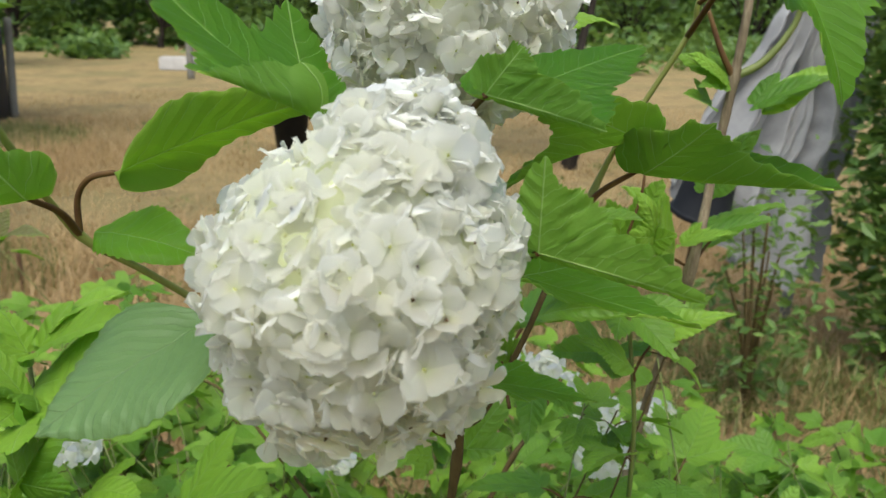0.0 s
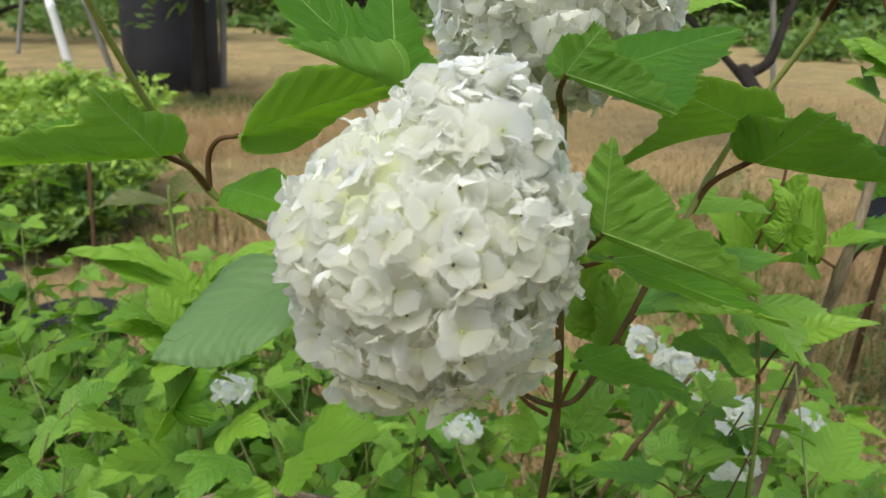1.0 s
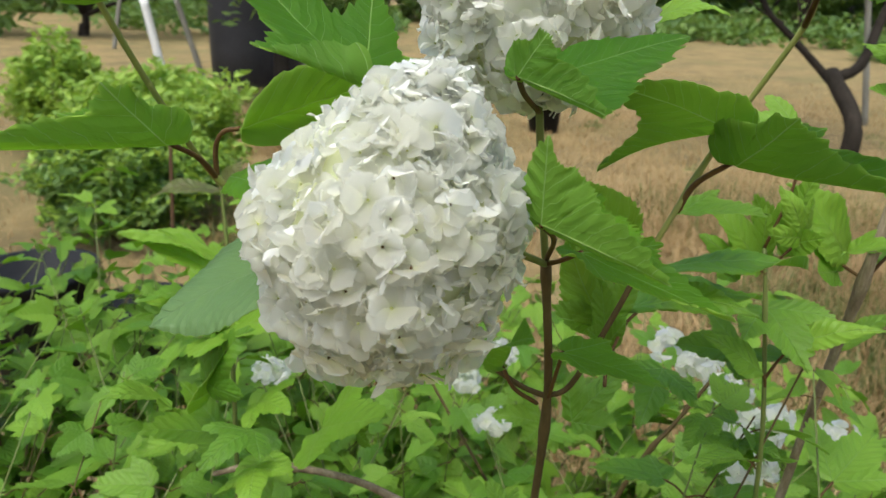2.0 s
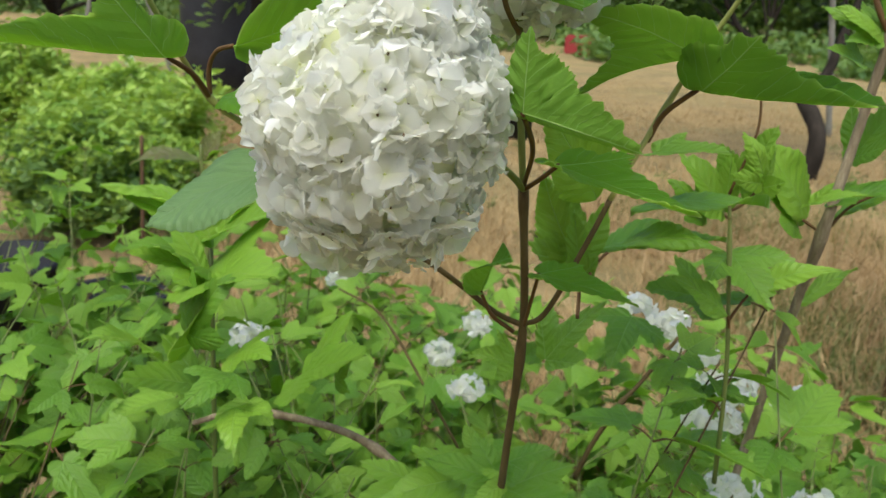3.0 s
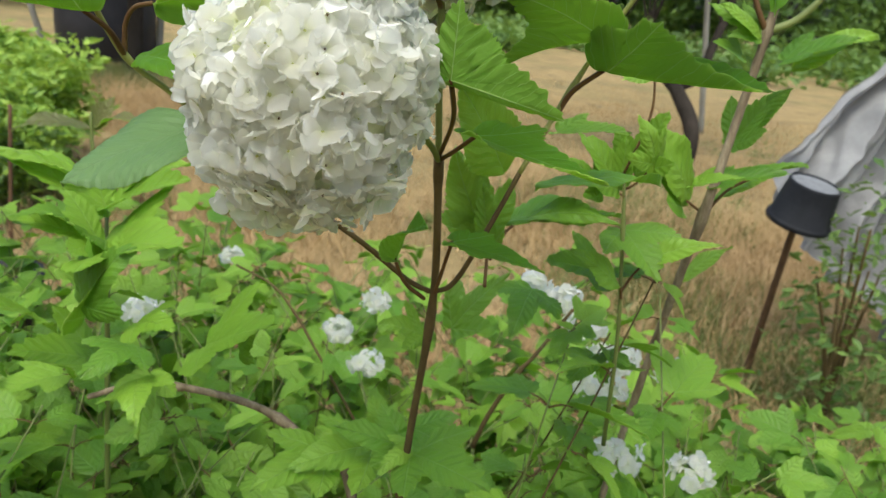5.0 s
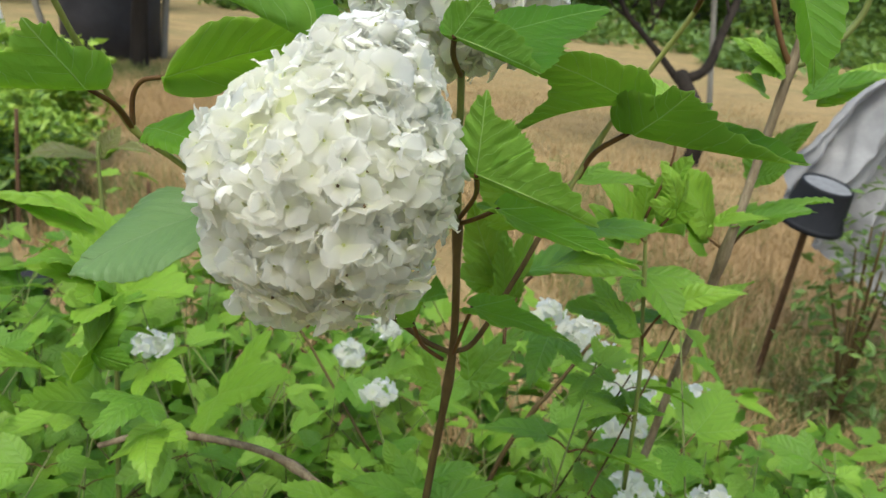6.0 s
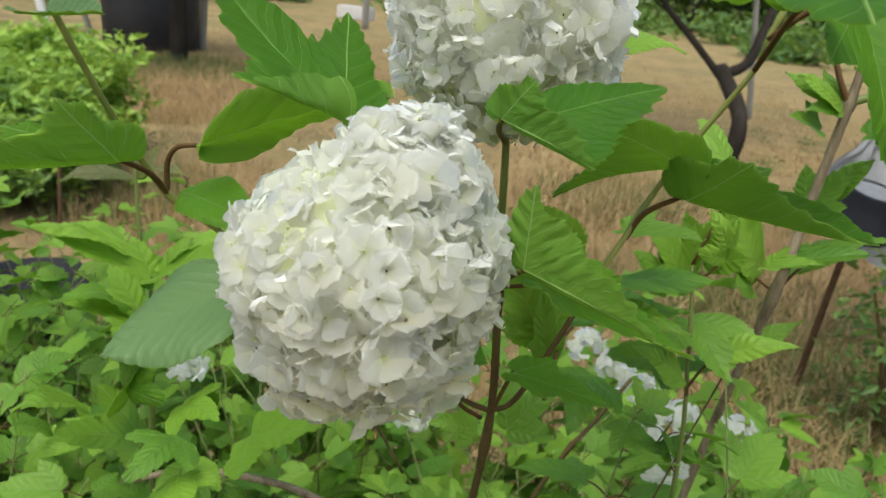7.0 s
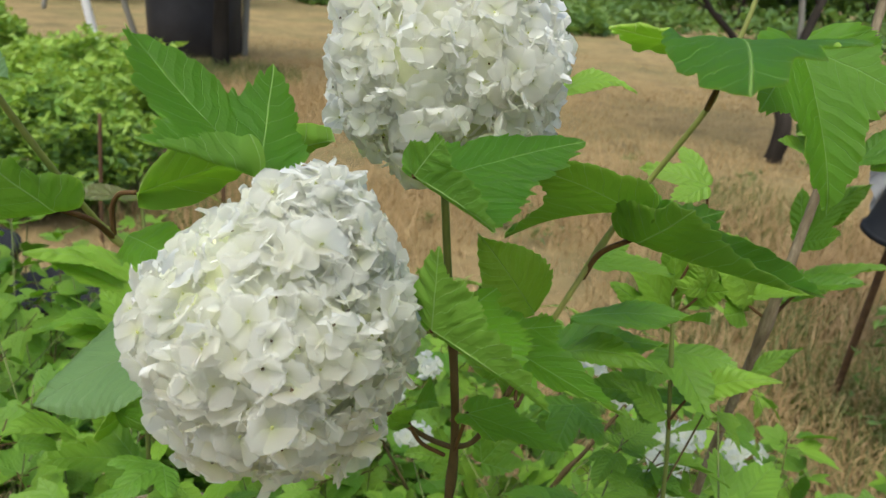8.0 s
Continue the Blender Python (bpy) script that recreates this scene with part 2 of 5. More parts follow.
def tube_data(points, r0, r1, sides=8, steps=6, nodes=(), rough=0.0, rng=None):
    line = smooth_line(points, steps)
    n = len(line)
    verts, faces = [], []
    up = Vector((0.3, 0.9, 0.2))
    for i, c in enumerate(line):
        d = (line[min(i + 1, n - 1)] - line[max(i - 1, 0)]).normalized()
        a = d.cross(up).normalized()
        b = a.cross(d)
        f = i / (n - 1)
        r = r0 + (r1 - r0) * f
        for at in nodes:
            r *= 1 + 0.45 * math.exp(-((f - at) * n / 1.1) ** 2)
        for k in range(sides):
            w = 2 * math.pi * k / sides
            q = r * (1 + (rng.uniform(-rough, rough) if rng else 0))
            verts.append(c + (a * math.cos(w) + b * math.sin(w)) * q)
    for i in range(n - 1):
        for k in range(sides):
            k2 = (k + 1) % sides
            faces.append((i * sides + k, i * sides + k2, (i + 1) * sides + k2, (i + 1) * sides + k))
    faces.append(tuple(range(sides - 1, -1, -1)))
    faces.append(tuple((n - 1) * sides + k for k in range(sides)))
    return verts, faces


def tube(name, points, r0, r1, mat, parent, label="", **kw):
    verts, faces = tube_data(points, r0, r1, **kw)
    return hang(name, mesh_of(name, verts, faces, [mat]), parent, Matrix(), label)


def saw(x):
    f = x - math.floor(x)
    return f / 0.75 if f < 0.75 else (1 - f) / 0.25


def leaf_data(lobed, hw, fold, bow, seed, teeth=1.0, bend=None):
    """A leaf blade one unit long along +y with its upper side to +z: vertices, faces, uvs, material slots.
    Two sheets, the upper and the paler under side."""
    rng = random.Random(seed)
    ph = [rng.uniform(0, 6.28) for _ in range(6)]
    grid, uvs_v = [], []
    bend = rng.uniform(-0.04, 0.04) if bend is None else bend
    pleat = rng.uniform(0.6, 1.2)
    curl = rng.uniform(-0.10, 0.12)
    faces, uvs = [], []

    def lift(x, y, edge, side):
        z = fold * side + bow * 4 * y * (1 - y)
        z += 0.030 * edge ** 2 * math.sin(9 * y + ph[0] + (2 if x > 0 else 0)) + 0.02 * edge * math.sin(4.5 * x + ph[1])
        z += 0.03 * math.sin(5 * y + ph[2]) * edge - 0.05 * edge ** 3 * hw + curl * hw * edge ** 4 * math.sin(3 * y + ph[3]) + 0.10 * (y ** 2 - y ** 3)
        return z

    if not lobed:
        nu, nv, count = 72, 6, 15
        pts = {}
        for i in range(nu + 1):
            u = i / nu
            w = hw * (math.sin(math.pi * u ** 0.8) ** 0.85 if 0 < u < 1 else 0.0) * (1.05 - 0.35 * u)
            w *= 1 + 0.075 * teeth * (1 + 0.5 * math.sin(11 * u + ph[4])) * (saw(u * count + 0.35 * math.sin(7 * u + ph[5])) - 0.5) * (1 if u > 0.12 else 0)
            w *= 1 + 0.03 * teeth * (saw(u * count * 2.3 + ph[2]) - 0.5) * (1 if u > 0.12 else 0)
            w *= 1 + 0.05 * math.sin(5 * u + ph[3])
            for j in range(-nv, nv + 1):
                v = j / nv
                x = v * w + bend * 4 * u * (1 - u)
                q = abs(v) * w
                sv = (u - 0.75 * q + 0.04 * math.sin(9 * u + ph[1])) / 0.125
                z = lift(v, u, abs(v), q) + 0.012 * noise.noise(Vector((v * w * 9 + seed, u * 9, 0))) - 0.0055 * pleat * math.cos(2 * math.pi * sv) * min(1, 5 * abs(v)) * (0.35 + 0.65 * abs(v))
                pts[i, j] = len(grid)
                grid.append(Vector((x, u + 0.10 * q, z)))
                uvs_v.append((v * w, u))
        for i in range(nu):
            for j in range(-nv, nv):
                f = (pts[i, j], pts[i, j + 1], pts[i + 1, j + 1], pts[i + 1, j])
                faces.append(f)
                uvs += [uvs_v[k] for k in f]
    else:
        nr, na, tooth = 10, 210, 7.5
        la = radians(rng.uniform(44, 52))
        axes = [(-la, rng.uniform(0.68, 0.80)), (0.0, 1.0), (la, rng.uniform(0.68, 0.80))]
        top = radians(125)
        for k in range(na + 1):
            th = -top + 2 * top * k / na
            r = 0.42 if abs(th) < radians(70) else 0.30
            for a0, ln in axes:
                d = abs(th - a0)
                r = max(r, ln * max(0.0, 1 - (d / radians(58)) ** 0.92))
            if abs(th) > radians(75):
                r *= 1 - 0.75 * ((abs(th) - radians(75)) / radians(50)) ** 1.6
            r *= 1 + 0.10 * teeth * (1 + 0.5 * math.sin(5 * th + ph[4])) * (saw(th * tooth + 0.3 * math.sin(6 * th + ph[5])) - 0.5)
            for i in range(nr + 1):
                s = i / nr
                p = Vector((r * s * math.sin(th) * hw / 0.72, r * s * math.cos(th), 0))
                q = min(abs(math.sin(th - a0)) * r * s for a0, _ in axes)
                p.z = lift(p.x, max(0, min(1, p.y)), s, q)
                al = max(abs(math.cos(th - a0)) * r * s * (1 if abs(th - a0) < 0.6 else 0) for a0, _ in axes)
                p.z += 0.012 * noise.noise(Vector((p.x * 8 + seed, p.y * 8, 0)))
                p.z -= 0.008 * pleat * math.cos(2 * math.pi * (al - 0.75 * q) / 0.125) * min(1, 8 * q)
                p.x += bend * 4 * p.y * (1 - p.y)
                grid.append(p)
        for k in range(na):
            th = -top + 2 * top * (k + 0.5) / na
            a0 = min(axes, key=lambda a: abs(th - a[0]))[0]
            for i in range(nr):
                b = k * (nr + 1) + i
                f = (b, b + 1, b + nr + 2, b + nr + 1)
                f = f[::-1]
                faces.append(f)
                for v in f:
                    kk, ii = divmod(v, nr + 1)
                    g = grid[v]
                    t2 = math.atan2(g.x, g.y) if g.length > 1e-6 else 0
                    rr = math.hypot(g.x, g.y)
                    uvs.append((rr * math.sin(t2 - a0), rr * math.cos(t2 - a0)))
    n = len(grid)
    verts = grid + [g - Vector((0, 0, 0.006)) for g in grid]
    nf = len(faces)
    under = [tuple(v + n for v in f[::-1]) for f in faces]
    uvs_under, at = [], 0
    for f in faces:
        uvs_under += uvs[at:at + 4][::-1]
        at += 4
    slots = [0] * nf + [1] * nf
    return verts, faces + under, uvs + uvs_under, slots


def frame_of(base, tip, normal):
    b, t = Vector(base), Vector(tip)
    y = (t - b)
    ln = y.length
    y.normalize()
    z = Vector(normal)
    z = (z - y * z.dot(y)).normalized()
    x = y.cross(z)
    return Matrix.Translation(b) @ Matrix((x, y, z)).transposed().to_4x4() @ Matrix.Diagonal((ln, ln, ln, 1))


LEAF_COUNT = [0]


def leaf(bush, kind, base, tip, normal, hw, fold, bow, bend=None, mats=None, label="", teeth=None):
    """A leaf of its own shape from base to tip."""
    LEAF_COUNT[0] += 1
    v, f, uv, sl = leaf_data(kind == "lobed", hw, fold, bow, LEAF_COUNT[0] * 7 + 3, teeth=teeth or (0.85 if kind == "lobed" else 1.3), bend=bend)
    me = mesh_of("leaf", v, f, mats or [LEAF, LEAF_UNDER], uv, sl)
    return hang("leaf", me, bush, frame_of(base, tip, normal), label)


def blade_data(seed, hw=0.72, lobes=(0.75, 0.75), folds=(12, 12), k=-0.3, flaps=(), web=0.42, na=220, nr=11, teeth=1.0, spread=48, stalk=0.0, quilt=0.0085, top=128):
    """A three-lobed toothed leaf blade from its base along +y, one unit long, upper side to +z: vertices, faces, uvs, slots.
    folds: degrees by which the left and right halves stand up from the midrib; k: bend along the midrib, negative to droop;
    flaps: (x, y, dx, dy, degrees, radius), creases beyond which, to the left of their direction, the blade turns up."""
    rng = random.Random(seed)
    ph = [rng.uniform(0, 6.28) for _ in range(8)]
    la, top, wide = radians(spread), radians(top), hw / 0.72
    axes = [(-la, lobes[0]), (0.0, 1.0), (la, lobes[1])]
    creases = [(0, -1, 0, 1, folds[0], 0.05), (0, 1, 0, -1, folds[1], 0.05), *flaps]
    reach = radians(60)
    webs = web if isinstance(web, tuple) else (web, web)

    def turn_up(p, crease):
        x0, y0, dx, dy, deg, r = crease
        ln = math.hypot(dx, dy)
        nx, ny = -dy / ln, dx / ln
        s = (p.x - x0) * nx + (p.y - y0) * ny
        if s <= 0 or not deg:
            return p
        if crease in flaps:
            along = ((p.x - x0) * dx + (p.y - y0) * dy) / ln ** 2
            deg *= min(1.0, 2.2 * math.sin(math.pi * min(1, max(0, along))))
            if not deg:
                return p
        a, sign = radians(abs(deg)), math.copysign(1, deg)
        th = min(s / r, a)
        rest = max(0.0, s - r * a)
        flat, up = r * math.sin(th) + rest * math.cos(th), r * (1 - math.cos(th)) + rest * math.sin(th)
        return Vector((p.x + (flat - s) * nx, p.y + (flat - s) * ny, p.z * math.cos(th) + sign * up))

    grid, flat = [], []
    for i in range(na + 1):
        th = -top + 2 * top * i / na
        fill = webs[0] if th < 0 else webs[1]
        r = fill if abs(th) < la + radians(12) else fill * 0.72
        for a0, ln in axes:
            d = abs(th - a0) / reach
            r = max(r, ln * max(0.0, 1 - d ** 0.95))
        if abs(th) > la + radians(20):
            r *= 1 - 0.72 * min(1, (abs(th) - la - radians(20)) / (top - la - radians(20))) ** 1.5
        near = min(abs(th - a0) for a0, _ in axes)
        cut = 8.0 * th / (0.55 + 0.45 * abs(math.cos(th))) + 0.35 * math.sin(5 * th + ph[0])
        big = saw(cut if th > 0 else -cut) - 0.55
        small = saw(abs(th) * 21 + ph[1]) - 0.5
        r *= 1 + teeth * (0.085 * (1 + 0.45 * math.sin(7 * th + ph[2])) * big + 0.025 * small) * min(1, near * 14 + 0.12)
        r *= 1 + 0.03 * math.sin(4 * th + ph[3])
        for j in range(nr + 1):
            q = r * (j / nr) ** 0.85
            p = Vector((q * math.sin(th) * wide, q * math.cos(th), 0))
            flat.append((p.x, p.y))
            edge = j / nr
            off = min(abs(math.sin(th - a0)) * q for a0, _ in axes)
            al = max(math.cos(th - a0) * q * (1 if abs(th - a0) < 0.7 else 0) for a0, _ in axes)
            z = 0.020 * edge ** 2 * math.sin(7 * p.y + ph[4] + (2 if p.x > 0 else 0)) + 0.022 * edge ** 3 * math.sin(6.5 * th + ph[5])
            z += 0.010 * noise.noise(Vector((p.x * 7 + seed, p.y * 7, 0)))
            z -= quilt * math.cos(2 * math.pi * (al - 0.75 * off) / 0.125) * min(1, 9 * off)
            for c in creases:
                p = turn_up(p, c)
            n = Vector((0, 0, z))
            if p.z > 1e-4 and abs(p.x) > 1e-6:
                n = Vector((-math.copysign(z * 0.6, p.x), 0, z * 0.6))
            p += n
            if abs(k) > 1e-4:
                b = k * p.y
                p = Vector((p.x, math.sin(b) / k - p.z * math.sin(b), (1 - math.cos(b)) / k + p.z * math.cos(b)))
            grid.append(p)
    faces, uvs = [], []
    for i in range(na):
        th = -top + 2 * top * (i + 0.5) / na
        a0 = min(axes, key=lambda a: abs(th - a[0]))[0]
        for j in range(nr):
            b = i * (nr + 1) + j
            f = (b + nr + 1, b + nr + 2, b + 1, b)
            faces.append(f)
            for v in f:
                x, y = flat[v]
                t2, rr = math.atan2(x / wide, y), math.hypot(x / wide, y)
                uvs.append((rr * math.sin(t2 - a0), rr * math.cos(t2 - a0)))
    n, nf = len(grid), len(faces)
    g = np.array([tuple(p) for p in grid]).reshape(na + 1, nr + 1, 3)
    normal = np.cross(np.gradient(g, axis=1), np.gradient(g, axis=0))
    normal[:, 0] = normal[na // 2, 1]
    normal /= np.maximum(np.linalg.norm(normal, axis=2, keepdims=True), 1e-12)
    normal *= 1 if normal[na // 2, 2] @ np.array((0, 0, 1.0)) > -0.2 else -1
    verts = grid + [Vector(p) for p in (g - 0.005 * normal).reshape(-1, 3)]
    under = [tuple(v + n for v in f[::-1]) for f in faces]
    uvs_under = []
    for q in range(nf):
        uvs_under += uvs[4 * q:4 * q + 4][::-1]
    slots = [0] * nf + [1] * nf
    allf, alluv = faces + under, uvs + uvs_under
    if stalk:
        tv, tf = tube_data([(0, -stalk, -stalk * 0.35), (0, -stalk * 0.5, -stalk * 0.08), (0, 0.01, -0.006)], 0.015, 0.010, 5, 3)
        o = len(verts)
        verts += tv
        for f in tf:
            allf.append(tuple(v + o for v in f))
            alluv += [(0.2, 0.2)] * len(f)
            slots.append(2)
    return verts, allf, alluv, slots


def blade(bush, at, turn, size, mats=None, label="", **shape):
    """A three-lobed leaf of its own shape, its base at a place, turned by Euler degrees."""
    LEAF_COUNT[0] += 1
    v, f, uv, sl = blade_data(LEAF_COUNT[0] * 11 + 5, **shape)
    me = mesh_of("leaf", v, f, mats or [LEAF, LEAF_UNDER], uv, sl)
    return hang("leaf", me, bush, pose(*at, *turn) @ Matrix.Scale(size, 4), label)


# ---------------------------------------------------------------- flowers
def petal_grid(ln, wd, rng, nu=7, nv=6):
    """A broad rounded petal along +y from the centre, thin, softly cupped and reflexed at the rim."""
    cup, curl, wav, tw = rng.uniform(-0.45, 0.30), rng.uniform(-0.75, 0.15), rng.uniform(0.02, 0.10), rng.uniform(-0.3, 0.3)
    ph, notch = rng.uniform(0, 6.28), rng.uniform(-0.04, 0.10)
    verts, faces, uvs = [], [], []
    for i in range(nu + 1):
        u = math.sin(0.5 * math.pi * i / nu) if i > nu // 2 else i / nu * math.sin(0.5 * math.pi * (nu // 2) / nu) / ((nu // 2) / nu)
        w = wd * (0.16 * (1 - u) + math.sin(math.pi * min(1.0, u) ** 1.75) ** 0.62) if u < 0.9999 else wd * 0.10
        for j in range(nv + 1):
            v = 2 * j / nv - 1
            x = v * w
            y = ln * (u - 0.10 * v * v * u * u - notch * u ** 4 * math.exp(-(v / 0.35) ** 2))
            z = ln * (cup * v * v * 0.45 * u + curl * max(0, u - 0.2) ** 2 + wav * math.sin(4.2 * v + ph + 4 * u) * u * u + tw * v * u * u * 0.5)
            verts.append(Vector((x, y, z)))
            uvs.append((v * 0.5, u))
    for i in range(nu):
        for j in range(nv):
            a = i * (nv + 1) + j
            faces.append((a, a + 1, a + nv + 2, a + nv + 1))
    return verts, faces, uvs


def floret_data(seed, size=0.0056, nu=8, nv=6):
    """Five petals round a small centre, facing +z."""
    rng = random.Random(seed)
    verts, faces, uvs = [], [], []
    closed = rng.uniform(0, 1) ** 2
    for k in range(5):
        ln = size * rng.uniform(0.88, 1.12)
        pv, pf, pu = petal_grid(ln, ln * rng.uniform(0.50, 0.66), rng, nu, nv)
        m = pose(0, 0, 0.0003 * k, 0, 0, 72 * k + rng.uniform(-9, 9)) @ pose(0, 0.0005, 0, rng.uniform(-10, 38) + 32 * closed, rng.uniform(-18, 18), 0)
        o = len(verts)
        verts += [m @ p for p in pv]
        faces += [tuple(q + o for q in f) for f in pf]
        for f in pf:
            uvs += [pu[q] for q in f]
    o = len(verts)
    er = size * 0.085
    verts += [Vector((er * math.cos(a * 1.2566), er * math.sin(a * 1.2566), size * 0.05)) for a in range(5)] + [Vector((0, 0, size * rng.uniform(0.16, 0.3)))]
    for a in range(5):
        faces.append((o + a, o + (a + 1) % 5, o + 5))
        uvs += [(0.0, 0.0)] * 3
    return verts, faces, uvs


def ball_mesh(name, radius, mat, squash=1.0):
    bm = bmesh.new()
    bmesh.ops.create_icosphere(bm, subdivisions=3, radius=radius)
    for v in bm.verts:
        v.co *= 1 + 0.10 * noise.noise(v.co * 60)
        v.co.z *= squash
    me = bpy.data.meshes.new(name)
    bm.to_mesh(me)
    bm.free()
    me.materials.append(mat)
    me.polygons.foreach_set("use_smooth", [True] * len(me.polygons))
    return me


def floret_mesh(seed, eye):
    v, f, u = floret_data(seed)
    return mesh_of("floret", v, f, [PETAL, eye], u, [0] * (len(f) - 5) + [1] * 5)


EYE_GREEN = simple("floret_eye", ((0.3, (0.40, 0.44, 0.12)), (0.7, (0.58, 0.58, 0.25))), 300, 0.6)
EYE_BROWN = simple("floret_eye_old", ((0.3, (0.06, 0.035, 0.015)), (0.7, (0.16, 0.10, 0.04))), 300, 0.7)
FLORETS = [floret_mesh(100 + k, EYE_BROWN if k in (3, 9) else EYE_GREEN) for k in range(14)]


def snowball(bush, centre, radius, count, seed, squash=0.97, taper=0.0, lean=0.0, sag=(0.0, 0.0)):
    """A round flower head of many five-petalled florets, a little narrower at the top by taper, which leans to +x;
    sag: how far its underside is drawn back and down."""
    rng = random.Random(seed)
    c = Vector(centre)
    head = hang("flower_head", ball_mesh("flower_head", radius * 0.74, CORE, squash), bush, Matrix.Translation(c), "round creamy white flower head")
    spots = []
    for i in range(count):
        z = 1 - 2 * (i + 0.5) / count
        a = i * 2.399963 + rng.uniform(-0.10, 0.10)
        d = Vector((math.sqrt(1 - z * z) * math.cos(a), math.sqrt(1 - z * z) * math.sin(a), z))
        d = (d + Vector([rng.uniform(-0.06, 0.06) for _ in range(3)])).normalized()
        lump = 1 + 0.075 * noise.noise(d * 2.1 + c * 9) + 0.05 * noise.noise(d * 5.0 + c * 17)
        r = (radius - 0.0045) * lump * rng.uniform(0.85, 1.05) * (1.05 if rng.random() > 0.93 else 1.0)
        n = (d + Vector([rng.uniform(-0.8, 0.8) for _ in range(3)])).normalized()
        q = n.to_track_quat("Z", "Y").to_matrix().to_4x4()
        w = 1 - taper * max(0.0, d.z) ** 1.5
        p = Vector((d.x * r * w + lean * radius * max(0.0, d.z) ** 2, d.y * r * w + sag[0] * min(0.0, d.z) ** 2, d.z * r * squash - sag[1] * min(0.0, d.z) ** 2))
        m = Matrix.Translation(c + p) @ q @ pose(0, 0, 0, 0, 0, rng.uniform(0, 360)) @ Matrix.Scale(rng.uniform(0.78, 1.2), 4)
        spots.append((d.y, rng.randrange(len(FLORETS)), m))
    spots.sort(key=lambda e: e[0])
    for _, k, m in spots[:300]:
        hang("floret", FLORETS[k], head, m)
    V, F, U, S = [], [], [], []
    for _, k, m in spots[300:]:
        v, f, u = floret_data(100 + k)
        o = len(V)
        V += [m @ p for p in v]
        F += [tuple(q + o for q in g) for g in f]
        U += u
        S += [0] * (len(f) - 5) + [1] * 5
    tagged(hang("floret_mass", mesh_of("floret_mass", V, F, [PETAL, EYE_GREEN], U, S), head, Matrix()), kind="stuff")
    return head


def snowball_far(bush, centre, radius, seed, count=34):
    """A flower head further off: its florets in one mesh."""
    rng = random.Random(seed)
    c = Vector(centre)
    sets = [floret_data(300 + k, 0.0078, 4, 3) for k in range(4)]
    verts, faces, uvs = [], [], []
    for i in range(count):
        z = 1 - 2 * (i + 0.5) / count
        a = i * 2.399963
        d = Vector((math.sqrt(1 - z * z) * math.cos(a), math.sqrt(1 - z * z) * math.sin(a), z))
        lump = noise.noise(d * 1.6 + c * 31)
        if lump < 0.06:
            continue
        n = (d + Vector([rng.uniform(-0.45, 0.45) for _ in range(3)])).normalized()
        m = Matrix.Translation(Vector((d.x, d.y, d.z * 0.52)) * (1 + 0.5 * lump) * radius * rng.uniform(0.75, 1.05)) @ n.to_track_quat("Z", "Y").to_matrix().to_4x4() @ pose(0, 0, 0, 0, 0, rng.uniform(0, 360))
        v, f, u = rng.choice(sets)
        o = len(verts)
        verts += [m @ p for p in v]
        faces += [tuple(q + o for q in g) for g in f]
        uvs += u
    return hang("flower_head", mesh_of("flower_head", verts, faces, [PETAL], uvs), bush, Matrix.Translation(c), "white snowball flower head among the leaves")


# ---------------------------------------------------------------- ground
def ground():
    n, size = 90, 240.0
    verts, faces = [], []
    ticks = [math.copysign(abs(t) ** 2.6, t) * size for t in np.linspace(-1, 1, n + 1)]
    for y in ticks:
        for x in ticks:
            near = math.exp(-(x * x + y * y) / 400.0)
            verts.append((x, y, 0.05 * near * noise.noise(Vector((x * 0.7, y * 0.7, 0)))))
    for i in range(n):
        for j in range(n):
            a = i * (n + 1) + j
            faces.append((a, a + 1, a + n + 2, a + n + 1))
    return tagged(new("ground", mesh_of("ground", verts, faces, [GROUND])), "dry tan ground with mown straw-coloured grass", "ground", kind="structure")


ground()


def blades(name, label, spots, count, h0, h1, mat, seed, width=0.004, lean=0.6):
    """Thin bent grass blades scattered over round spots (x, y, radius)."""
    rng = random.Random(seed)
    verts, faces = [], []
    area = [r * r for _, _, r in spots]
    for _ in range(count):
        x0, y0, r = rng.choices(spots, area)[0]
        a, q = rng.uniform(0, 6.283), r * 1.25 * rng.random() ** 0.75
        x, y = x0 + q * math.cos(a), y0 + q * math.sin(a)
        h = rng.uniform(h0, h1)
        d = rng.uniform(0, 6.283)
        dx, dy = math.cos(d), math.sin(d)
        ln = h * rng.uniform(0.1, lean)
        w = width * rng.uniform(0.6, 1.3)
        px, py = -dy * w, dx * w
        o = len(verts)
        verts += [(x - px, y - py, -0.02), (x + px, y + py, -0.02), (x + dx * ln * 0.35 - px * 0.8, y + dy * ln * 0.35 - py * 0.8, h * 0.6),
                  (x + dx * ln * 0.35 + px * 0.8, y + dy * ln * 0.35 + py * 0.8, h * 0.6), (x + dx * ln, y + dy * ln, h)]
        faces += [(o, o + 1, o + 3, o + 2), (o + 2, o + 3, o + 4)]
    ob = new(name, mesh_of(name, verts, faces, [mat], smooth=False))
    return tagged(ob, label, "grass", kind="stuff")


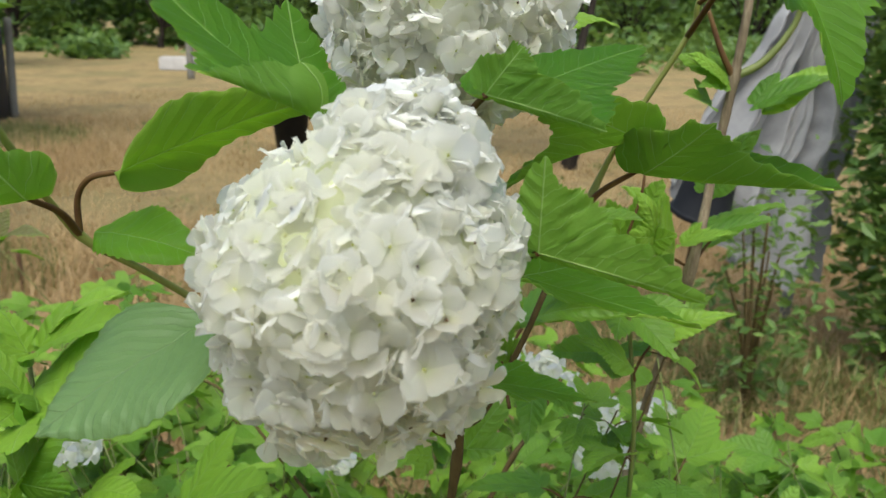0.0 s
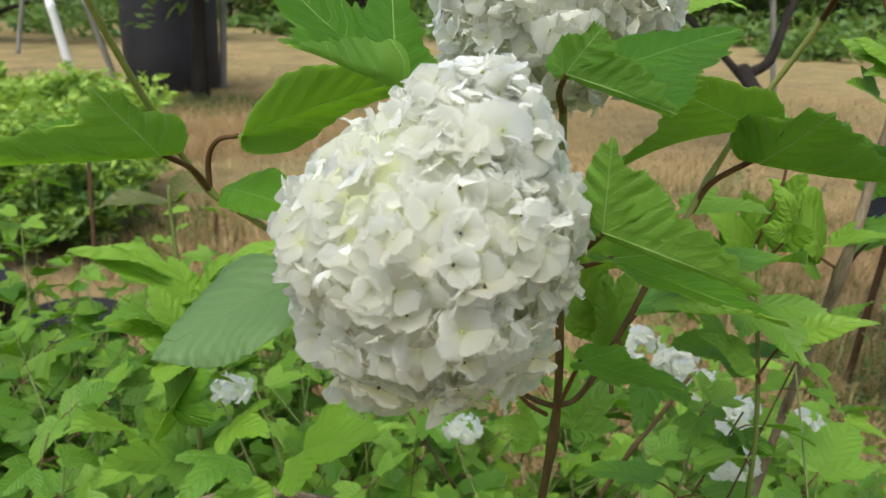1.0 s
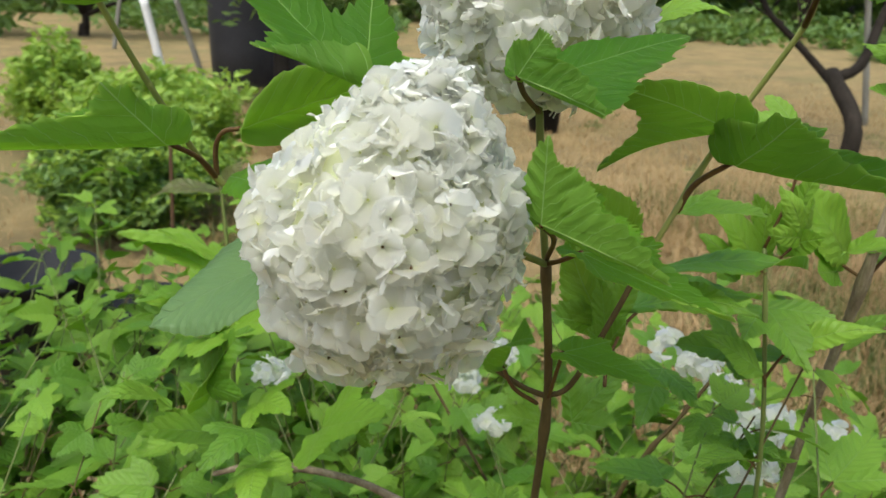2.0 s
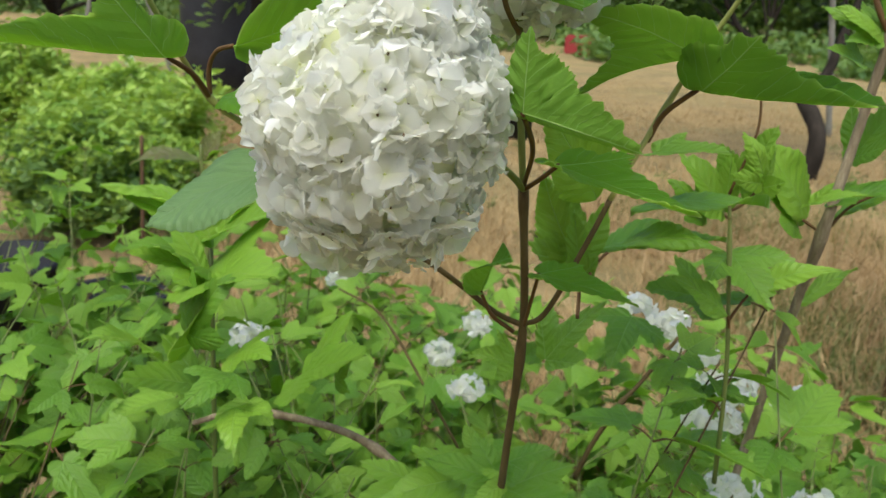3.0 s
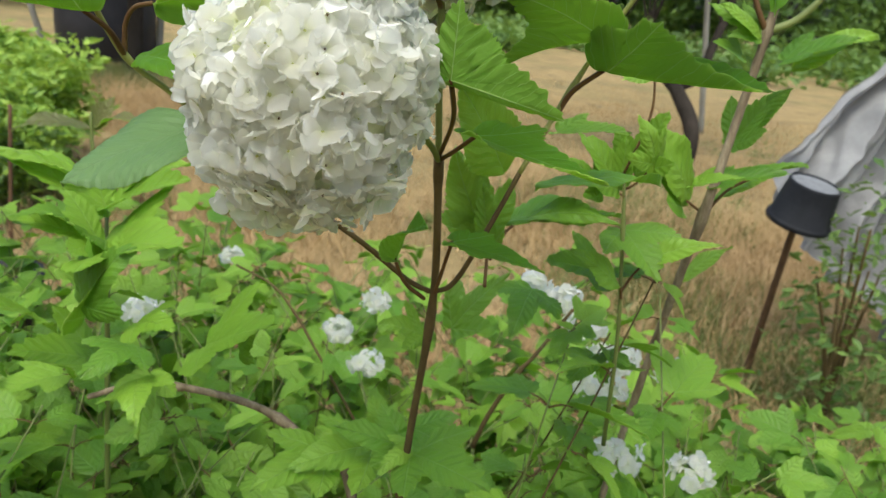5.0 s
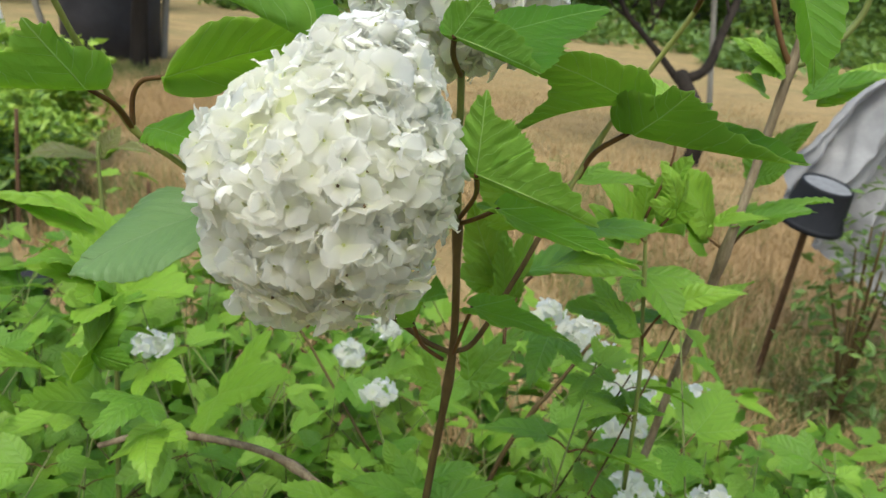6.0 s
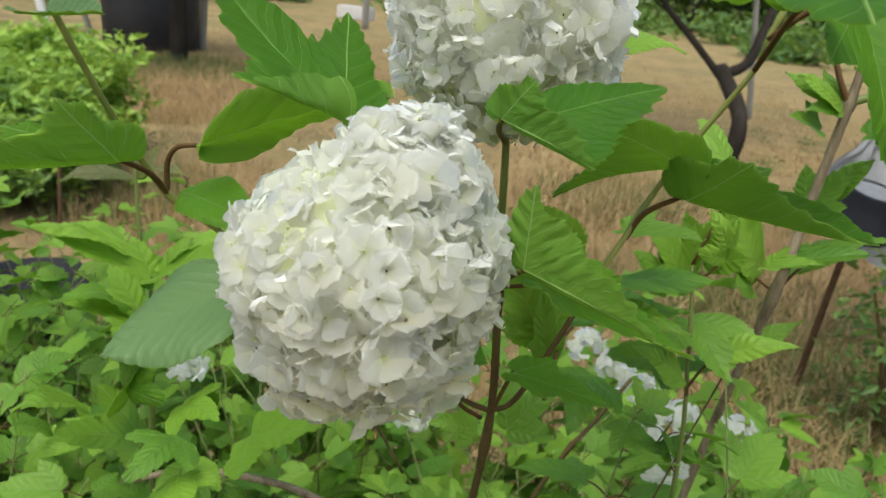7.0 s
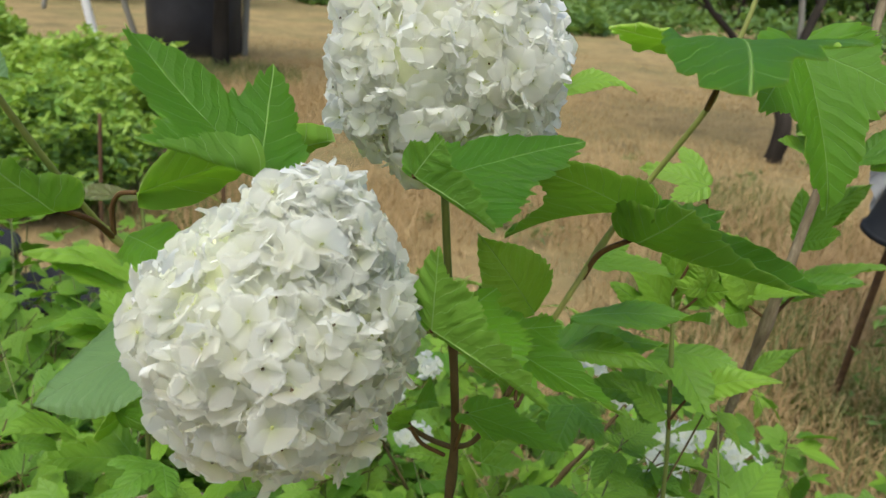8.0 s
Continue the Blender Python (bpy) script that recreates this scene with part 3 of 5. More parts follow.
blades("dry_grass", "short dry straw-coloured grass covering the ground", [(0.2, 4.0, 3.0), (-2.5, 5.0, 3.2), (1.5, 7.0, 3.5), (-1.5, 9.0, 4.0), (-4.5, 8.5, 3.0)], 60000, 0.015, 0.06, STRAW, 5, 0.003, 2.2)
blades("straw_grass", "knee-high dry golden grass in loose tufts", [(0.95, 2.9, 0.9), (1.4, 3.8, 0.9), (-1.6, 3.2, 0.7), (0.2, 4.2, 0.8), (-3.6, 5.6, 1.0), (0.0, 1.9, 0.6), (-0.8, 2.0, 0.6), (0.6, 1.8, 0.5)], 42000, 0.04, 0.17, STRAW, 8, 0.0020, 2.2)
blades("tall_grass", "tufts of taller half-dry grass", [(0.78, 2.35, 0.22), (0.98, 2.5, 0.25), (-0.3, 1.75, 0.3), (0.45, 1.7, 0.25), (-2.2, 3.0, 0.4), (-4.6, 6.6, 0.8), (0.3, 3.1, 0.3), (0.75, 2.1, 0.45), (0.95, 2.35, 0.4), (0.6, 2.9, 0.5), (0.25, 4.4, 0.6)], 11000, 0.06, 0.17, WEED, 6, 0.0025, 1.0)


# ---------------------------------------------------------------- the flowering viburnum
bush = thing("viburnum_bush", "viburnum bush with round white snowball flower heads and green leaves", "bush", at=(0.05, 0.46, 0))
snowball(bush, (0.0532, 0.2546, 1.0550), 0.0408, 700, 5, 1.10, 0.44, 0.32, (0.003, 0.009))
snowball(bush, (0.0665, 0.345, 1.1190), 0.0440, 660, 2, 1.0)
tube("main_stem", [(0.05, 0.46, 0.0), (0.052, 0.445, 0.4), (0.056, 0.428, 0.70)] + [(0.059, 0.417, 0.784), (0.065, 0.402, 0.850), (0.074, 0.379, 0.939), (0.0732, 0.360, 1.013)], 0.0031, 0.0018, STEM_BROWN, bush, "brown upright woody stem", nodes=(0.80, 0.99), steps=9)
tube("upper_stem", [(0.0732, 0.360, 1.012), (0.0735, 0.345, 1.045), (0.0735, 0.333, 1.079), (0.069, 0.340, 1.095)], 0.0016, 0.0014, STEM_GREEN, bush, "dark green upper stem")
tube("branch", [(0.073, 0.379, 0.941), (0.061, 0.372, 0.948), (0.042, 0.356, 0.968), (0.018, 0.340, 0.988)], 0.0014, 0.0013, STEM_BROWN, bush, "thin brown lower branch")
tube("branch", [(0.018, 0.340, 0.988), (-0.002, 0.327, 1.006), (-0.030, 0.309, 1.033), (-0.045, 0.301, 1.046), (-0.050, 0.281, 1.075), (-0.052, 0.260, 1.108), (-0.051, 0.253, 1.120)], 0.0013, 0.0011, STEM_OLIVE, bush, "thin olive-green branch", nodes=(0.50,))
tube("branch", [(0.073, 0.379, 0.941), (0.084, 0.380, 0.949), (0.099, 0.378, 0.984), (0.108, 0.380, 1.008)], 0.0014, 0.0013, STEM_BROWN, bush, "thin brown lower branch")
tube("branch", [(0.108, 0.380, 1.008), (0.118, 0.382, 1.032), (0.133, 0.390, 1.066), (0.156, 0.386, 1.110), (0.158, 0.383, 1.122), (0.163, 0.382, 1.139), (0.166, 0.384, 1.156)], 0.0013, 0.0009, STEM_OLIVE, bush, "thin olive-green branch", nodes=(0.25, 0.75))
tube("flower_stalk", [(0.0732, 0.360, 1.012), (0.076, 0.325, 1.026), (0.070, 0.290, 1.042), (0.058, 0.268, 1.048)], 0.0015, 0.0013, STEM_GREEN, bush)
tube("petiole", [(-0.045, 0.301, 1.046), (-0.044, 0.300, 1.058), (-0.0385, 0.298, 1.0650), (-0.0294, 0.2961, 1.0676)], 0.0011, 0.0009, PETIOLE, bush, sides=6)
tube("petiole", [(-0.045, 0.301, 1.046), (-0.044, 0.290, 1.056), (-0.0456, 0.2779, 1.0629)], 0.0013, 0.0010, PETIOLE, bush, sides=6)
tube("petiole", [(0.070, 0.376, 0.938), (0.062, 0.365, 0.949), (0.058, 0.357, 0.963)], 0.0011, 0.0009, PETIOLE, bush, sides=6)
tube("petiole", [(0.074, 0.379, 0.939), (0.080, 0.366, 0.960), (0.085, 0.354, 0.977)], 0.0011, 0.0009, PETIOLE, bush, sides=6)
tube("branch", [(0.080, 0.568, 0.741), (0.090, 0.570, 0.774), (0.107, 0.575, 0.811), (0.117, 0.582, 0.825), (0.140, 0.599, 0.863)], 0.0022, 0.0014, STEM_BROWN, bush, "slanting brown side branch", nodes=(0.5,))
tube("branch", [(-0.060, 0.703, 0.650), (-0.121, 0.715, 0.727), (-0.143, 0.719, 0.754), (-0.171, 0.722, 0.779), (-0.212, 0.719, 0.795)], 0.0016, 0.0011, STEM_BROWN, bush, "slanting brown side branch", nodes=(0.5,))
tube("branch", [(0.177, 0.502, 0.807), (0.172, 0.485, 0.889), (0.165, 0.486, 0.944), (0.159, 0.487, 0.985), (0.157, 0.490, 0.995)], 0.0016, 0.0009, STEM_GREEN, bush, "thin green shoot", nodes=(0.6, 0.9))
tube("petiole", [(0.168, 0.482, 0.924), (0.173, 0.484, 0.935), (0.178, 0.483, 0.944)], 0.0009, 0.0007, PETIOLE, bush, sides=6)
tube("petiole", [(0.159, 0.488, 0.986), (0.165, 0.488, 0.991), (0.174, 0.491, 1.003)], 0.0009, 0.0007, PETIOLE, bush, sides=6)
tube("petiole", [(0.160, 0.486, 0.982), (0.154, 0.491, 0.983), (0.147, 0.489, 0.982)], 0.0009, 0.0007, PETIOLE, bush, sides=6)
tube("petiole", [(0.169, 0.481, 0.920), (0.168, 0.480, 0.925), (0.167, 0.476, 0.929)], 0.0009, 0.0007, PETIOLE, bush, sides=6)
tube("petiole", [(0.096, 0.406, 0.955), (0.098, 0.430, 0.962), (0.104, 0.444, 0.968)], 0.001, 0.0008, PETIOLE, bush, sides=6)
tube("petiole", [(0.096, 0.401, 0.941), (0.093, 0.415, 0.952), (0.090, 0.427, 0.960)], 0.001, 0.0008, PETIOLE, bush, sides=6)
leaf(bush, "oval", (-0.0294, 0.2961, 1.0676), (0.0310, 0.3310, 1.0890), (-0.506, 0.476, 0.66), 0.25, 0.30, 0.05, bend=-0.04, teeth=0.3, mats=[LEAF_NEAR, LEAF_UNDER])
leaf(bush, "oval", (-0.043, 0.306, 1.046), (0.002, 0.293, 1.041), (0.089, -0.562, 0.822), 0.26, 0.15, 0.08)
leaf(bush, "oval", (0.004, 0.281, 1.028), (-0.032, 0.246, 1.007), (-0.087, -0.348, 0.934), 0.48, 0.1, 0.05, teeth=0.6, mats=[LEAF_DULL, LEAF_UNDER], label="dull grey-green leaf")
tube("petiole", [(0.0732, 0.360, 1.014), (0.088, 0.312, 1.038), (0.0965, 0.263, 1.0575)], 0.0011, 0.0009, PETIOLE, bush, sides=6)
tube("petiole", [(0.0732, 0.360, 1.012), (0.084, 0.342, 1.021), (0.0956, 0.3227, 1.0318)], 0.0011, 0.0009, PETIOLE, bush, sides=6)
tube("petiole", [(0.0735, 0.3330, 1.078), (0.076, 0.306, 1.087), (0.0815, 0.2808, 1.0950)], 0.0011, 0.0009, PETIOLE, bush, sides=6)
tube("petiole", [(0.072, 0.300, 1.038), (0.055, 0.284, 1.066), (0.0370, 0.2709, 1.0891)], 0.0011, 0.0009, PETIOLE, bush, sides=6)
tube("petiole", [(0.120, 0.385, 1.035), (0.126, 0.382, 1.048), (0.1386, 0.3711, 1.0600)], 0.0014, 0.0011, PETIOLE, bush, sides=6)
tube("petiole", [(0.133, 0.390, 1.064), (0.138, 0.378, 1.069), (0.1406, 0.3661, 1.0727)], 0.0012, 0.0010, PETIOLE, bush, sides=6)
tube("petiole", [(0.156, 0.386, 1.110), (0.160, 0.358, 1.128), (0.1611, 0.3287, 1.1369)], 0.0012, 0.0010, PETIOLE, bush, sides=6)
tube("petiole", [(0.158, 0.383, 1.122), (0.170, 0.374, 1.134), (0.1807, 0.3598, 1.1367)], 0.0012, 0.0010, PETIOLE, bush, sides=6)
blade(bush, (0.0815, 0.2808, 1.0950), (-76, -79, -38), 0.0360, lobes=(1.40, 0.45), spread=62, top=165, folds=(117, 0), k=-0.2, web=(0.92, 0.44), teeth=0.9, quilt=0.016)
blade(bush, (0.0965, 0.263, 1.0575), (-68, -83, -45), 0.0437, lobes=(0.80, 0.60), spread=95, top=160, folds=(98, 2), k=-0.15, web=(0.62, 0.47), teeth=0.9, quilt=0.020)
blade(bush, (0.0956, 0.3227, 1.0318), (-9, 12, -115), 0.0598, hw=0.55, lobes=(0.55, 0.55), folds=(14, 24), k=0.1, web=0.5, teeth=0.7)
blade(bush, (0.085, 0.354, 0.977), (-5, 6, -90), 0.0450, hw=0.60, lobes=(0.55, 0.55), folds=(10, 12), k=-0.1, web=0.5, teeth=0.6)
blade(bush, (0.0370, 0.2709, 1.0891), (39, -8, 82), 0.0595, lobes=(0.64, 0.74), folds=(6, 16), k=0.0, web=0.55, flaps=((0.02, 0.02, -0.743, 0.669, 150, 0.05),))
blade(bush, (0.1386, 0.3711, 1.0600), (-3, 24, -117), 0.0704, hw=0.6, lobes=(0.58, 0.70), folds=(25, 84), k=0.2, web=(0.5, 0.64), teeth=0.5, quilt=0.012)
blade(bush, (0.1406, 0.3661, 1.0727), (-7, -13, 92), 0.0565, hw=0.6, lobes=(0.95, 0.75), folds=(70, 8), k=-0.5, web=0.66, teeth=0.6)
blade(bush, (0.1611, 0.3287, 1.1369), (11, 0, -178), 0.0842, lobes=(0.50, 0.54), folds=(6, -5), k=-0.52, web=0.34)
blade(bush, (0.1807, 0.3598, 1.1367), (-46, 3, -148), 0.0544, lobes=(0.62, 0.75), folds=(29, 19), k=-0.48, web=0.6)
blade(bush, (-0.0489, 0.2515, 1.1106), (6, 31, -110), 0.0345, mats=[LEAF_DULL, LEAF_UNDER], lobes=(0.55, 0.64), folds=(34, 35), k=0.08)
blade(bush, (-0.0456, 0.2779, 1.0629), (4, -3, 166), 0.0800, hw=0.50, lobes=(0.55, 0.55), folds=(84, 20), k=0.1, web=0.5, teeth=0.45, quilt=0.012)
leaf(bush, "oval", (0.058, 0.357, 0.963), (0.075, 0.342, 0.986), (-0.215, -0.296, 0.931), 0.5, 0.3, 0.1)
leaf(bush, "lobed", (0.088, 0.431, 0.960), (0.069, 0.419, 1.006), (0.160, -0.751, 0.640), 0.6, 0.1, 0.04, mats=[LEAF_NEAR, LEAF_UNDER])
leaf(bush, "oval", (0.095, 0.423, 0.998), (0.073, 0.389, 1.044), (-0.075, -0.736, 0.672), 0.3, 0.12, 0.05, mats=[LEAF_NEAR, LEAF_UNDER])
leaf(bush, "oval", (0.093, 0.444, 0.964), (0.160, 0.473, 0.972), (-0.041, -0.163, 0.986), 0.26, 0.12, 0.08, mats=[LEAF_NEAR, LEAF_UNDER])
leaf(bush, "oval", (0.110, 0.445, 0.990), (0.177, 0.453, 0.998), (-0.057, -0.111, 0.992), 0.24, 0.12, 0.06, mats=[LEAF_NEAR, LEAF_UNDER])
leaf(bush, "lobed", (0.076, 0.430, 0.901), (0.102, 0.438, 0.938), (0.112, -0.626, 0.771), 0.5, 0.1, 0.05, mats=[LEAF_NEAR, LEAF_UNDER])
leaf(bush, "oval", (0.090, 0.427, 0.960), (0.068, 0.417, 1.009), (-0.170, -0.827, 0.535), 0.27, 0.14, 0.05, mats=[LEAF_NEAR, LEAF_UNDER])
leaf(bush, "oval", (0.104, 0.444, 0.968), (0.159, 0.427, 0.980), (0.049, -0.447, 0.893), 0.19, 0.12, 0.06, bend=-0.06, mats=[LEAF_NEAR, LEAF_UNDER])
leaf(bush, "lobed", (0.174, 0.491, 1.003), (0.160, 0.476, 1.032), (0.160, -0.751, 0.640), 0.62, 0.12, 0.05, mats=[LEAF_NEAR, LEAF_UNDER])
leaf(bush, "oval", (0.178, 0.483, 0.944), (0.219, 0.477, 0.965), (0.089, -0.562, 0.822), 0.2, 0.12, 0.06, bend=-0.05, mats=[LEAF_NEAR, LEAF_UNDER])
leaf(bush, "lobed", (0.113, 0.501, 0.909), (0.109, 0.453, 0.895), (0.089, -0.562, 0.822), 0.6, 0.12, 0.05, mats=[LEAF_NEAR, LEAF_UNDER])
leaf(bush, "lobed", (0.147, 0.489, 0.982), (0.125, 0.471, 1.004), (0.119, -0.646, 0.754), 0.55, 0.12, 0.05, mats=[LEAF_NEAR, LEAF_UNDER])
leaf(bush, "oval", (0.167, 0.476, 0.929), (0.134, 0.465, 0.950), (0.089, -0.562, 0.822), 0.24, 0.12, 0.05, mats=[LEAF_NEAR, LEAF_UNDER])
leaf(bush, "lobed", (0.160, 0.518, 0.864), (0.146, 0.480, 0.857), (0.089, -0.562, 0.822), 0.6, 0.12, 0.05, mats=[LEAF_NEAR, LEAF_UNDER])
leaf(bush, "lobed", (0.163, 0.518, 0.864), (0.184, 0.493, 0.872), (0.089, -0.562, 0.822), 0.6, 0.12, 0.05, mats=[LEAF_NEAR, LEAF_UNDER])
leaf(bush, "lobed", (0.037, 0.426, 0.815), (0.000, 0.380, 0.817), (0.089, -0.562, 0.822), 0.6, 0.12, 0.05, mats=[LEAF_NEAR, LEAF_UNDER])
leaf(bush, "lobed", (0.061, 0.426, 0.833), (0.098, 0.405, 0.834), (0.112, -0.626, 0.771), 0.7, 0.12, 0.05, mats=[LEAF_NEAR, LEAF_UNDER])
leaf(bush, "lobed", (0.067, 0.416, 0.829), (0.052, 0.388, 0.826), (0.112, -0.626, 0.771), 0.6, 0.12, 0.05, mats=[LEAF_NEAR, LEAF_UNDER])
leaf(bush, "lobed", (0.057, 0.443, 0.888), (0.032, 0.425, 0.897), (0.148, -0.722, 0.676), 0.6, 0.12, 0.05, mats=[LEAF_NEAR, LEAF_UNDER])
leaf(bush, "lobed", (0.034, 0.456, 0.810), (0.022, 0.459, 0.831), (0.148, -0.722, 0.676), 0.8, 0.12, 0.05, mats=[LEAF_NEAR, LEAF_UNDER])

# ---------------------------------------------------------------- the neighbouring woody stem
woody = thing("woody_viburnum", "tall viburnum with a grey-brown woody stem and few leaves", "bush", at=(0.182, 0.68, 0))
tube("stem", [(0.182, 0.68, 0.0), (0.186, 0.66, 0.35)] + [(0.191, 0.642, 0.641), (0.204, 0.620, 0.811), (0.216, 0.569, 0.960), (0.225, 0.575, 1.030), (0.231, 0.577, 1.084), (0.234, 0.577, 1.121), (0.236, 0.580, 1.161)], 0.0036, 0.0026, BARK, woody, "grey-brown fissured woody stem", nodes=(0.50, 0.75), steps=10, sides=10, rough=0.07, rng=random.Random(3))
tube("petiole", [(0.216, 0.570, 0.961), (0.199, 0.570, 0.972), (0.191, 0.573, 0.986)], 0.0011, 0.0009, PETIOLE, woody, sides=6)
tube("petiole", [(0.217, 0.570, 0.961), (0.229, 0.578, 0.978), (0.245, 0.580, 0.990)], 0.0011, 0.0009, PETIOLE, woody, sides=6)
tube("branch", [(0.232, 0.578, 1.085), (0.248, 0.577, 1.095), (0.263, 0.577, 1.117), (0.266, 0.574, 1.141)], 0.0028, 0.0016, STEM_GREEN, woody)
tube("branch", [(0.232, 0.577, 1.082), (0.221, 0.575, 1.100), (0.211, 0.579, 1.125)], 0.0022, 0.0014, PETIOLE, woody)
leaf(woody, "oval", (0.222, 0.587, 0.969), (0.280, 0.595, 1.001), (-0.057, -0.111, 0.992), 0.24, 0.12, 0.06, mats=[LEAF_NEAR, LEAF_UNDER])
leaf(woody, "oval", (0.207, 0.578, 0.969), (0.166, 0.552, 1.019), (0.112, -0.626, 0.771), 0.3, 0.12, 0.06, mats=[LEAF_NEAR, LEAF_UNDER])
leaf(woody, "oval", (0.239, 0.602, 1.020), (0.258, 0.595, 1.051), (0.071, -0.510, 0.857), 0.3, 0.12, 0.06, mats=[LEAF_NEAR, LEAF_UNDER])
leaf(woody, "oval", (0.251, 0.578, 1.063), (0.296, 0.575, 1.091), (0.049, -0.447, 0.893), 0.24, 0.12, 0.06, mats=[LEAF_NEAR, LEAF_UNDER])
leaf(woody, "oval", (0.195, 0.581, 0.989), (0.154, 0.539, 0.988), (0.049, -0.447, 0.893), 0.25, 0.12, 0.06, mats=[LEAF_NEAR, LEAF_UNDER])
leaf(woody, "oval", (0.229, 0.576, 1.081), (0.197, 0.562, 1.098), (0.112, -0.626, 0.771), 0.28, 0.12, 0.06, mats=[LEAF_NEAR, LEAF_UNDER])
leaf(woody, "oval", (0.215, 0.601, 0.901), (0.247, 0.608, 0.931), (-0.017, -0.244, 0.970), 0.22, 0.12, 0.06, mats=[LEAF_NEAR, LEAF_UNDER])

# ---------------------------------------------------------------- arching stem and young shoots
arch = thing("arching_viburnum", "low viburnum with an arching brown woody stem", "bush", at=(0.09, 0.40, 0))
tube("stem", [(-0.153, 0.411, 0.811), (-0.110, 0.412, 0.830), (-0.055, 0.437, 0.817), (-0.011, 0.437, 0.800), (0.027, 0.422, 0.778)] + [(0.075, 0.40, 0.55), (0.09, 0.40, 0.0)], 0.0019, 0.0038, BARK, arch, "arching brown woody stem", steps=8, nodes=(0.2, 0.42))
leaf(arch, "lobed", (-0.107, 0.396, 0.864), (-0.112, 0.351, 0.866), (0.049, -0.447, 0.893), 0.7, 0.12, 0.05, mats=[LEAF_NEAR, LEAF_UNDER])
leaf(arch, "lobed", (-0.098, 0.383, 0.850), (-0.076, 0.349, 0.845), (0.089, -0.562, 0.822), 0.7, 0.12, 0.05, mats=[LEAF_NEAR, LEAF_UNDER])
leaf(arch, "lobed", (-0.131, 0.432, 0.860), (-0.093, 0.415, 0.870), (0.049, -0.447, 0.893), 0.7, 0.12, 0.05, mats=[LEAF_NEAR, LEAF_UNDER])
leaf(arch, "lobed", (-0.065, 0.445, 0.849), (-0.048, 0.440, 0.870), (0.112, -0.626, 0.771), 0.8, 0.12, 0.05, mats=[LEAF_NEAR, LEAF_UNDER])

young = thing("young_viburnum", "young viburnum shoot with reddish new leaves", "bush", at=(-0.25, 0.56, 0))
tube("stem", [(-0.25, 0.56, 0.0), (-0.21, 0.50, 0.5)] + [(-0.187, 0.477, 0.840), (-0.201, 0.498, 0.913)], 0.0030, 0.0013, STEM_GREEN, young)
tube("stem", [(-0.25, 0.56, 0.0), (-0.29, 0.60, 0.5)] + [(-0.303, 0.621, 0.836), (-0.312, 0.629, 0.935), (-0.314, 0.634, 0.952)], 0.0030, 0.0013, STEM_GREEN, young)
leaf(young, "oval", (-0.210, 0.499, 0.923), (-0.244, 0.437, 0.958), (0.027, -0.380, 0.925), 0.23, 0.12, 0.06, mats=[LEAF_NEAR, LEAF_UNDER])
leaf(young, "oval", (-0.195, 0.503, 0.924), (-0.129, 0.496, 0.954), (0.017, -0.350, 0.937), 0.2, 0.12, 0.06, mats=[LEAF_NEAR, LEAF_UNDER])
leaf(young, "lobed", (-0.194, 0.482, 0.893), (-0.199, 0.406, 0.929), (0.089, -0.562, 0.822), 0.5, 0.12, 0.06, mats=[LEAF_NEAR, LEAF_UNDER])
leaf(young, "lobed", (-0.192, 0.483, 0.893), (-0.120, 0.454, 0.918), (0.089, -0.562, 0.822), 0.6, 0.12, 0.06, mats=[LEAF_NEAR, LEAF_UNDER])
leaf(young, "lobed", (-0.168, 0.426, 0.867), (-0.129, 0.429, 0.915), (0.148, -0.722, 0.676), 0.6, 0.12, 0.06, mats=[LEAF_NEAR, LEAF_UNDER])
leaf(young, "lobed", (-0.168, 0.393, 0.866), (-0.175, 0.347, 0.894), (0.049, -0.447, 0.893), 0.6, 0.12, 0.06, mats=[LEAF_NEAR, LEAF_UNDER])
leaf(young, "oval", (-0.312, 0.629, 0.935), (-0.366, 0.594, 0.932), (-0.017, -0.244, 0.970), 0.2, 0.12, 0.1, mats=[LEAF_RED, LEAF_UNDER], label="small bronze-red young leaf")
leaf(young, "oval", (-0.308, 0.631, 0.938), (-0.257, 0.625, 0.949), (-0.017, -0.244, 0.970), 0.2, 0.12, 0.1, mats=[LEAF_RED, LEAF_UNDER], label="small bronze-red young leaf")
leaf(young, "oval", (-0.310, 0.630, 0.935), (-0.297, 0.642, 0.965), (0.171, -0.780, 0.602), 0.3, 0.12, 0.05, mats=[LEAF_RED, LEAF_UNDER], label="small bronze-red young leaf")

blade(bush, (0.1630, 0.5000, 0.9944), (96, 19, -29), 0.0422, mats=[LEAF_NEAR, LEAF_UNDER], folds=(14, 16), k=-0.3)
blade(bush, (0.1562, 0.4900, 0.9847), (66, -27, 66), 0.0454, mats=[LEAF_NEAR, LEAF_UNDER], folds=(10, 22), k=-0.4, hw=0.62)
blade(bush, (0.1173, 0.4500, 1.0200), (18, 28, -109), 0.0445, mats=[LEAF_NEAR, LEAF_UNDER], hw=0.5, lobes=(0.5, 0.5), folds=(20, 24), k=-0.3)
blade(bush, (0.0916, 0.4200, 0.9540), (100, -11, 25), 0.0405, mats=[LEAF_NEAR, LEAF_UNDER], hw=0.5, lobes=(0.5, 0.5), folds=(16, 12), k=-0.2)
blade(bush, (0.1628, 0.5000, 0.9585), (-11, 13, -151), 0.0479, mats=[LEAF_NEAR, LEAF_UNDER], folds=(14, 16), k=-0.5)
blade(bush, (0.1562, 0.5000, 0.9274), (26, -28, 121), 0.0470, mats=[LEAF_NEAR, LEAF_UNDER], folds=(14, 16), k=-0.4)
